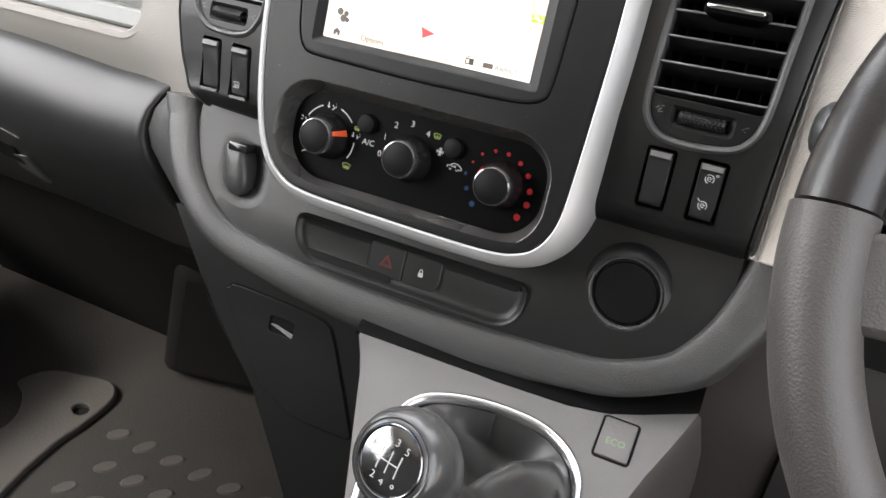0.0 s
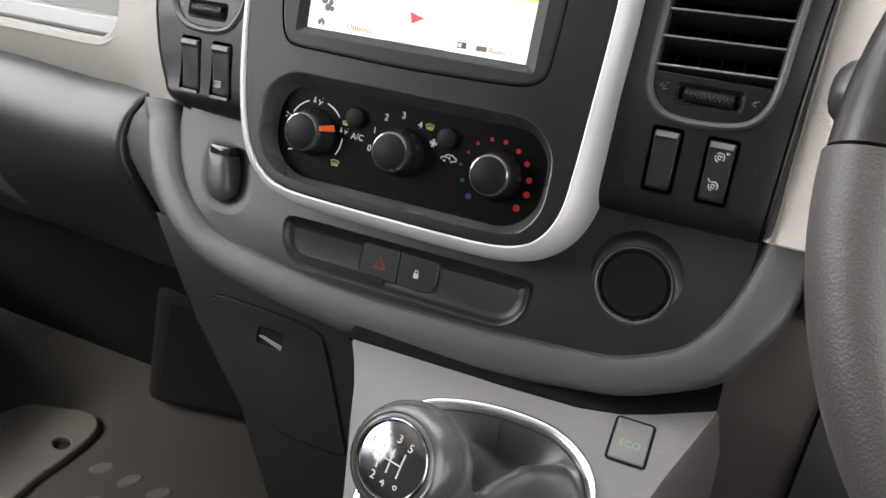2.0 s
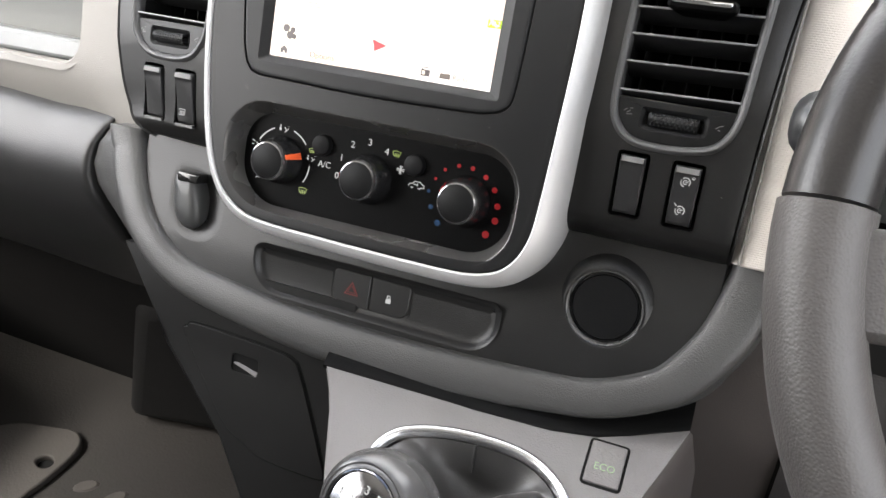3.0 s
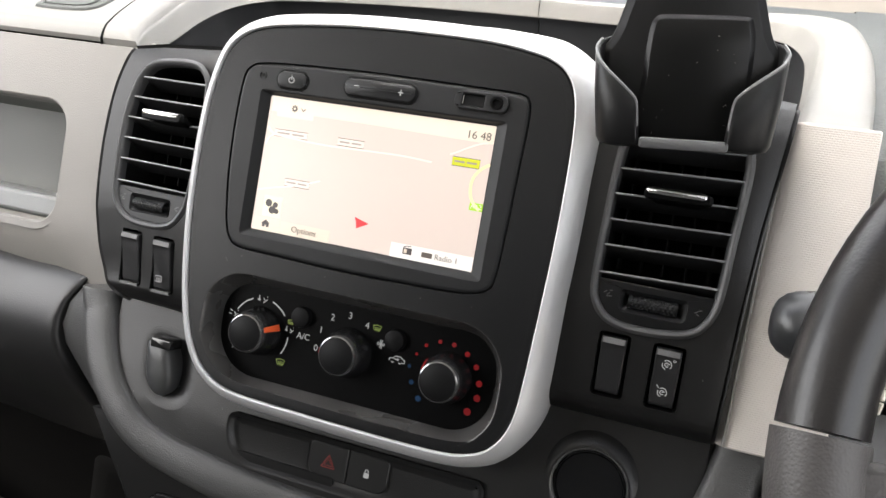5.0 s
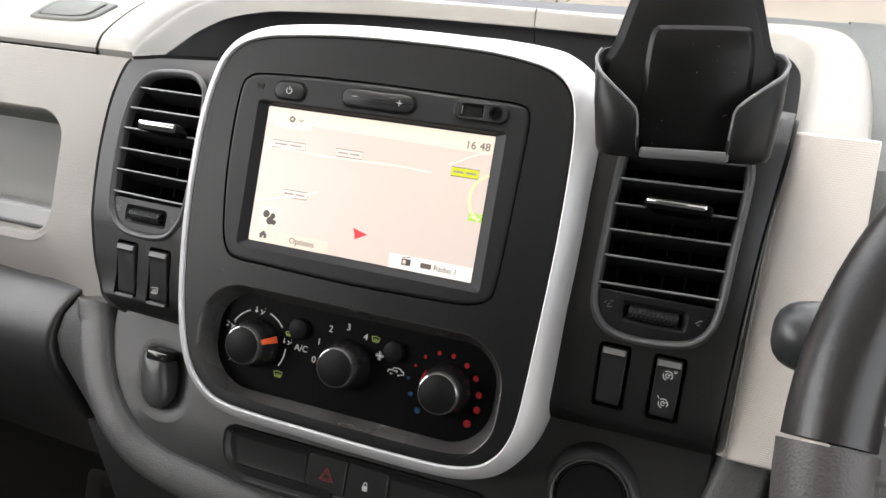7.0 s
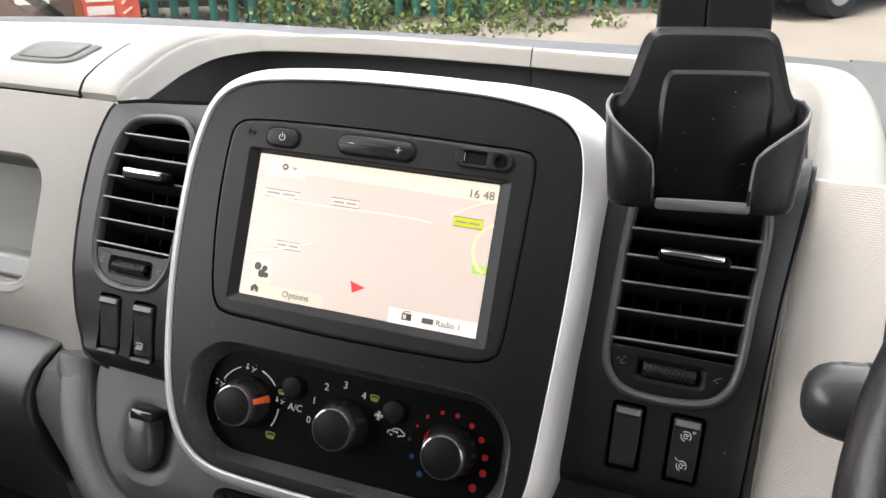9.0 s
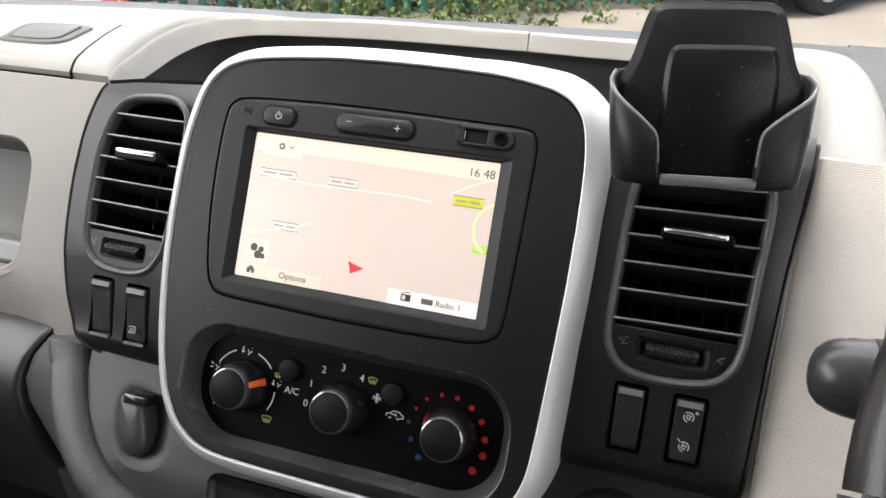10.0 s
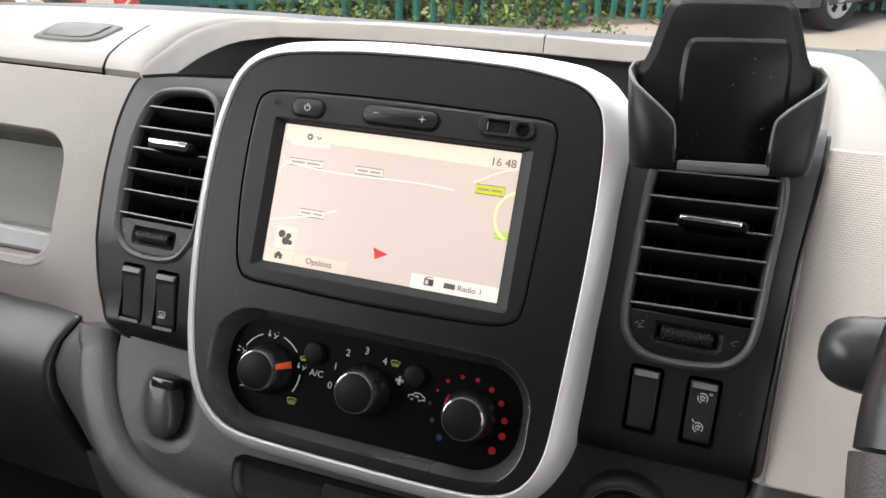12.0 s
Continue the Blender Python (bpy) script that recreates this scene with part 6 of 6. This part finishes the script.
# ---------------------------------------------------------------- outside
F0, F1 = Vector((-6.6, 3.6, 0)), Vector((3.6, 10.2, 0))
fence = thing("palisade_fence", "green painted steel palisade fence", "fence", m=pose(0, 0, 0))
fd = (F1 - F0).normalized()
fn = Vector((-fd.y, fd.x, 0))
ang = math.degrees(math.atan2(fd.y, fd.x))
length = (F1 - F0).length
bm = bmesh.new()
strips(bm, [[(-0.034, 0.006, 0.06), (-0.012, -0.006, 0.06), (0.012, -0.006, 0.06), (0.034, 0.006, 0.06), (0.012, -0.002, 0.06), (-0.012, -0.002, 0.06)], [(-0.034, 0.006, 1.72), (-0.012, -0.006, 1.74), (0.012, -0.006, 1.74), (0.034, 0.006, 1.72), (0.012, -0.002, 1.74), (-0.012, -0.002, 1.74)], [(-0.006, 0.004, 1.82), (-0.003, -0.004, 1.83), (0.003, -0.004, 1.83), (0.006, 0.004, 1.82), (0.003, -0.001, 1.83), (-0.003, -0.001, 1.83)]], True, True, True)
first = part("pale", bm, GREEN_STEEL, fence)
first.matrix_basis = Matrix.Translation(F0) @ pose(0, 0, 0, 0, 0, ang)
for i in range(1, int(length / 0.155)):
    ob = new("pale", first.data)
    ob.parent = fence
    ob.matrix_basis = Matrix.Translation(F0 + fd * 0.155 * i) @ pose(0, 0, 0, random.uniform(-0.5, 0.5), random.uniform(-0.6, 0.6), ang)
for z in (0.30, 1.45):
    p = part("rail", block(0, length, 0.008, 0.05, z - 0.025, z + 0.025), GREEN_STEEL, fence)
    p.matrix_basis = Matrix.Translation(F0) @ pose(0, 0, 0, 0, 0, ang)
for d in (0.8, 3.55, 5.5, 8.3, 11.0):
    p = part("post", block(d - 0.05, d + 0.05, 0.05, 0.11, 0, 1.85), surface("post_green", (0.015, 0.07, 0.055), 0.5), fence)
    p.matrix_basis = Matrix.Translation(F0) @ pose(0, 0, 0, 0, 0, ang)

# planting behind and in front of the fence
def leaf_material(name, a, b):
    m = surface(name, a, 0.6, vary=0.3)
    nt = m.node_tree
    g = nt.nodes.new("ShaderNodeNewGeometry")
    p = nt.nodes["Principled BSDF"]
    nt.links.new(ramp_mix(nt, g.outputs["Random Per Island"], a, b), p.inputs["Base Color"])
    return m


LEAF = leaf_material("leaves", (0.035, 0.075, 0.015), (0.17, 0.23, 0.05))
DRY = leaf_material("dry_leaves", (0.14, 0.105, 0.07), (0.26, 0.19, 0.12))


def leaves(name, spots, count, size, mat, label, category):
    vs, fs = [], []
    rnd = random.Random(7)
    for i in range(count):
        c, r = spots[rnd.randrange(len(spots))]
        p = Vector(c) + Vector((rnd.gauss(0, r), rnd.gauss(0, r), rnd.gauss(0, r)))
        p.z = max(0.02, p.z)
        u = Vector((rnd.uniform(-1, 1), rnd.uniform(-1, 1), rnd.uniform(-1, 1))).normalized()
        w = u.cross(Vector((rnd.uniform(-1, 1), rnd.uniform(-1, 1), 0.3))).normalized()
        s = size * rnd.uniform(0.6, 1.4)
        k = len(vs)
        vs += [p - u * s, p + w * s * 0.55 + u * s * 0.1, p + u * s, p - w * s * 0.55 + u * s * 0.1]
        fs.append((k, k + 1, k + 2, k + 3))
    me = bpy.data.meshes.new(name)
    me.from_pydata(vs, [], fs)
    me.materials.append(mat)
    return tagged(new(name, me), label, category, kind="stuff")


rnd = random.Random(3)
spots = []
for i in range(170):
    d = rnd.uniform(0.3, length - 0.3)
    spots.append((tuple(F0 + fd * d + fn * rnd.uniform(0.25, 0.9) + Vector((0, 0, rnd.uniform(0.1, 1.9)))), rnd.uniform(0.08, 0.22)))
leaves("hedge_leaves", spots, 30000, 0.042, LEAF, "green and yellow hedge leaves behind fence", "hedge")
spots = []
for i in range(40):
    d = rnd.uniform(3.5, 6.6)
    spots.append((tuple(F0 + fd * d + fn * rnd.uniform(-0.5, 0.25) + Vector((0, 0, rnd.uniform(0.0, 0.35)))), rnd.uniform(0.06, 0.15)))
leaves("low_plants", spots, 3000, 0.028, LEAF, "low green weeds along the fence", "plants")
spots = [(tuple(F0 + fd * rnd.uniform(3, length) + fn * rnd.uniform(-0.45, 0.2) + Vector((0, 0, 0.02))), 0.12) for i in range(60)]
leaves("fallen_leaves", spots, 320, 0.022, DRY, "brown fallen leaves on the ground", "leaves")
bm = block(-2, length + 6, 1.3, 1.5, 0, 3.2)
p = part("bank", bm, surface("dark_scrub", (0.045, 0.04, 0.028), 0.95, 0.5, 30, 0.6, blotch=3))
p.matrix_basis = Matrix.Translation(F0) @ pose(0, 0, 0, 0, 0, ang)
tagged(p, "dark scrubby undergrowth behind the fence", "backdrop", kind="structure")

sign = thing("sign_board", "orange red notice board with pale symbols", "sign", m=Matrix.Translation((-3.86, 4.47, 0)) @ pose(0, 0, 0, 0, 0, 38))
RED_BOARD = surface("red_board", (0.62, 0.10, 0.06), 0.5, vary=0.1)
part("board", block(-0.375, 0.0, -0.02, 0.02, 0.02, 1.5), RED_BOARD, sign, bevel=0.004)
for z0, z1 in ((0.33, 0.39), (0.42, 0.46), (0.50, 0.60)):
    part("panel", block(-0.35, -0.17, -0.027, -0.021, z0, z1), surface("board_white", (0.75, 0.73, 0.7), 0.5), sign)
for a, b in (((-0.11, 0.40), (-0.03, 0.49)), ((-0.03, 0.49), (-0.10, 0.58)), ((-0.11, 0.33), (-0.05, 0.37))):
    part("symbol", tube([(a[0], -0.024, a[1]), (b[0], -0.024, b[1])], 0.011, 6), surface("board_peach", (0.80, 0.45, 0.36), 0.5), sign)
part("post", block(-0.435, -0.38, 0.0, 0.08, 0, 1.6), surface("brown_post", (0.26, 0.10, 0.05), 0.7), sign)
kiosk = thing("brown_cabinet", "brown outdoor cabinet beside the sign", "cabinet", m=Matrix.Translation((-4.30, 4.30, 0)) @ pose(0, 0, 0, 0, 0, 38))
part("body", block(-0.62, 0.0, 0.08, 0.34, 0, 1.5), surface("brown_grey", (0.14, 0.105, 0.09), 0.7), kiosk, bevel=0.01)
part("notice", block(-0.38, -0.16, 0.055, 0.078, 0.39, 1.1), surface("notice_white", (0.8, 0.78, 0.75), 0.5), kiosk)

# parked car behind
car = thing("parked_car", "pale parked car with silver alloy wheel", "car", m=Matrix.Translation((1.06, 7.85, 0)) @ pose(0, 0, 0, 0, 0, 54))
part("body", strips(bmesh.new(), [[(x, -0.02, 0.34), (x, -0.05, 0.55), (x, -0.03, 0.95), (x, 0.15, 1.45), (x, 1.5, 1.45), (x, 1.7, 0.9), (x, 1.7, 0.3)] for x in (0.38, 1.2, 2.6, 3.4)], False), surface("car_paint", (0.68, 0.68, 0.66), 0.25, coat=0.6), car)
part("bumper", strips(bmesh.new(), [[(x, y, 0.24), (x - 0.04, y - 0.03, 0.45), (x - 0.02, y, 0.75), (x + 0.3, y + 0.1, 1.0)] for x, y in ((0.36, -0.02), (-0.45, 0.0), (-0.70, 0.25), (-0.75, 1.4), (-0.4, 1.7))], False), surface("bumper_grey", (0.07, 0.075, 0.075), 0.5), car)
part("underside", block(-0.6, 3.4, 0.1, 1.6, 0.18, 0.34), SHADE_BLACK, car)


def round_y(prof, n=36):
    return strips(bmesh.new(), [[(r * math.cos(2 * math.pi * i / n), y, 0.32 + r * math.sin(2 * math.pi * i / n)) for i in range(n)] for r, y in prof], True, True, True)


w = part("wheel", round_y([(0.20, 0.0), (0.30, -0.02), (0.32, 0.02), (0.32, 0.17), (0.30, 0.2)]), TYRE, car, "black tyre")
part("rim", round_y([(0.06, -0.03), (0.07, -0.012), (0.175, -0.004), (0.205, -0.014), (0.21, 0.02)]), SILVER, w, "silver alloy rim")
for i in range(5):
    a = 2 * math.pi * i / 5 + 0.3
    part("spoke_gap", tube([(0.11 * math.cos(a), -0.008, 0.32 + 0.11 * math.sin(a)), (0.16 * math.cos(a), -0.008, 0.32 + 0.16 * math.sin(a))], 0.026, 8), SHADE_BLACK, w)
part("tail_lamp", block(-0.62, -0.45, -0.03, 0.02, 0.62, 0.75), surface("lamp_red", (0.5, 0.03, 0.05), 0.2), car)
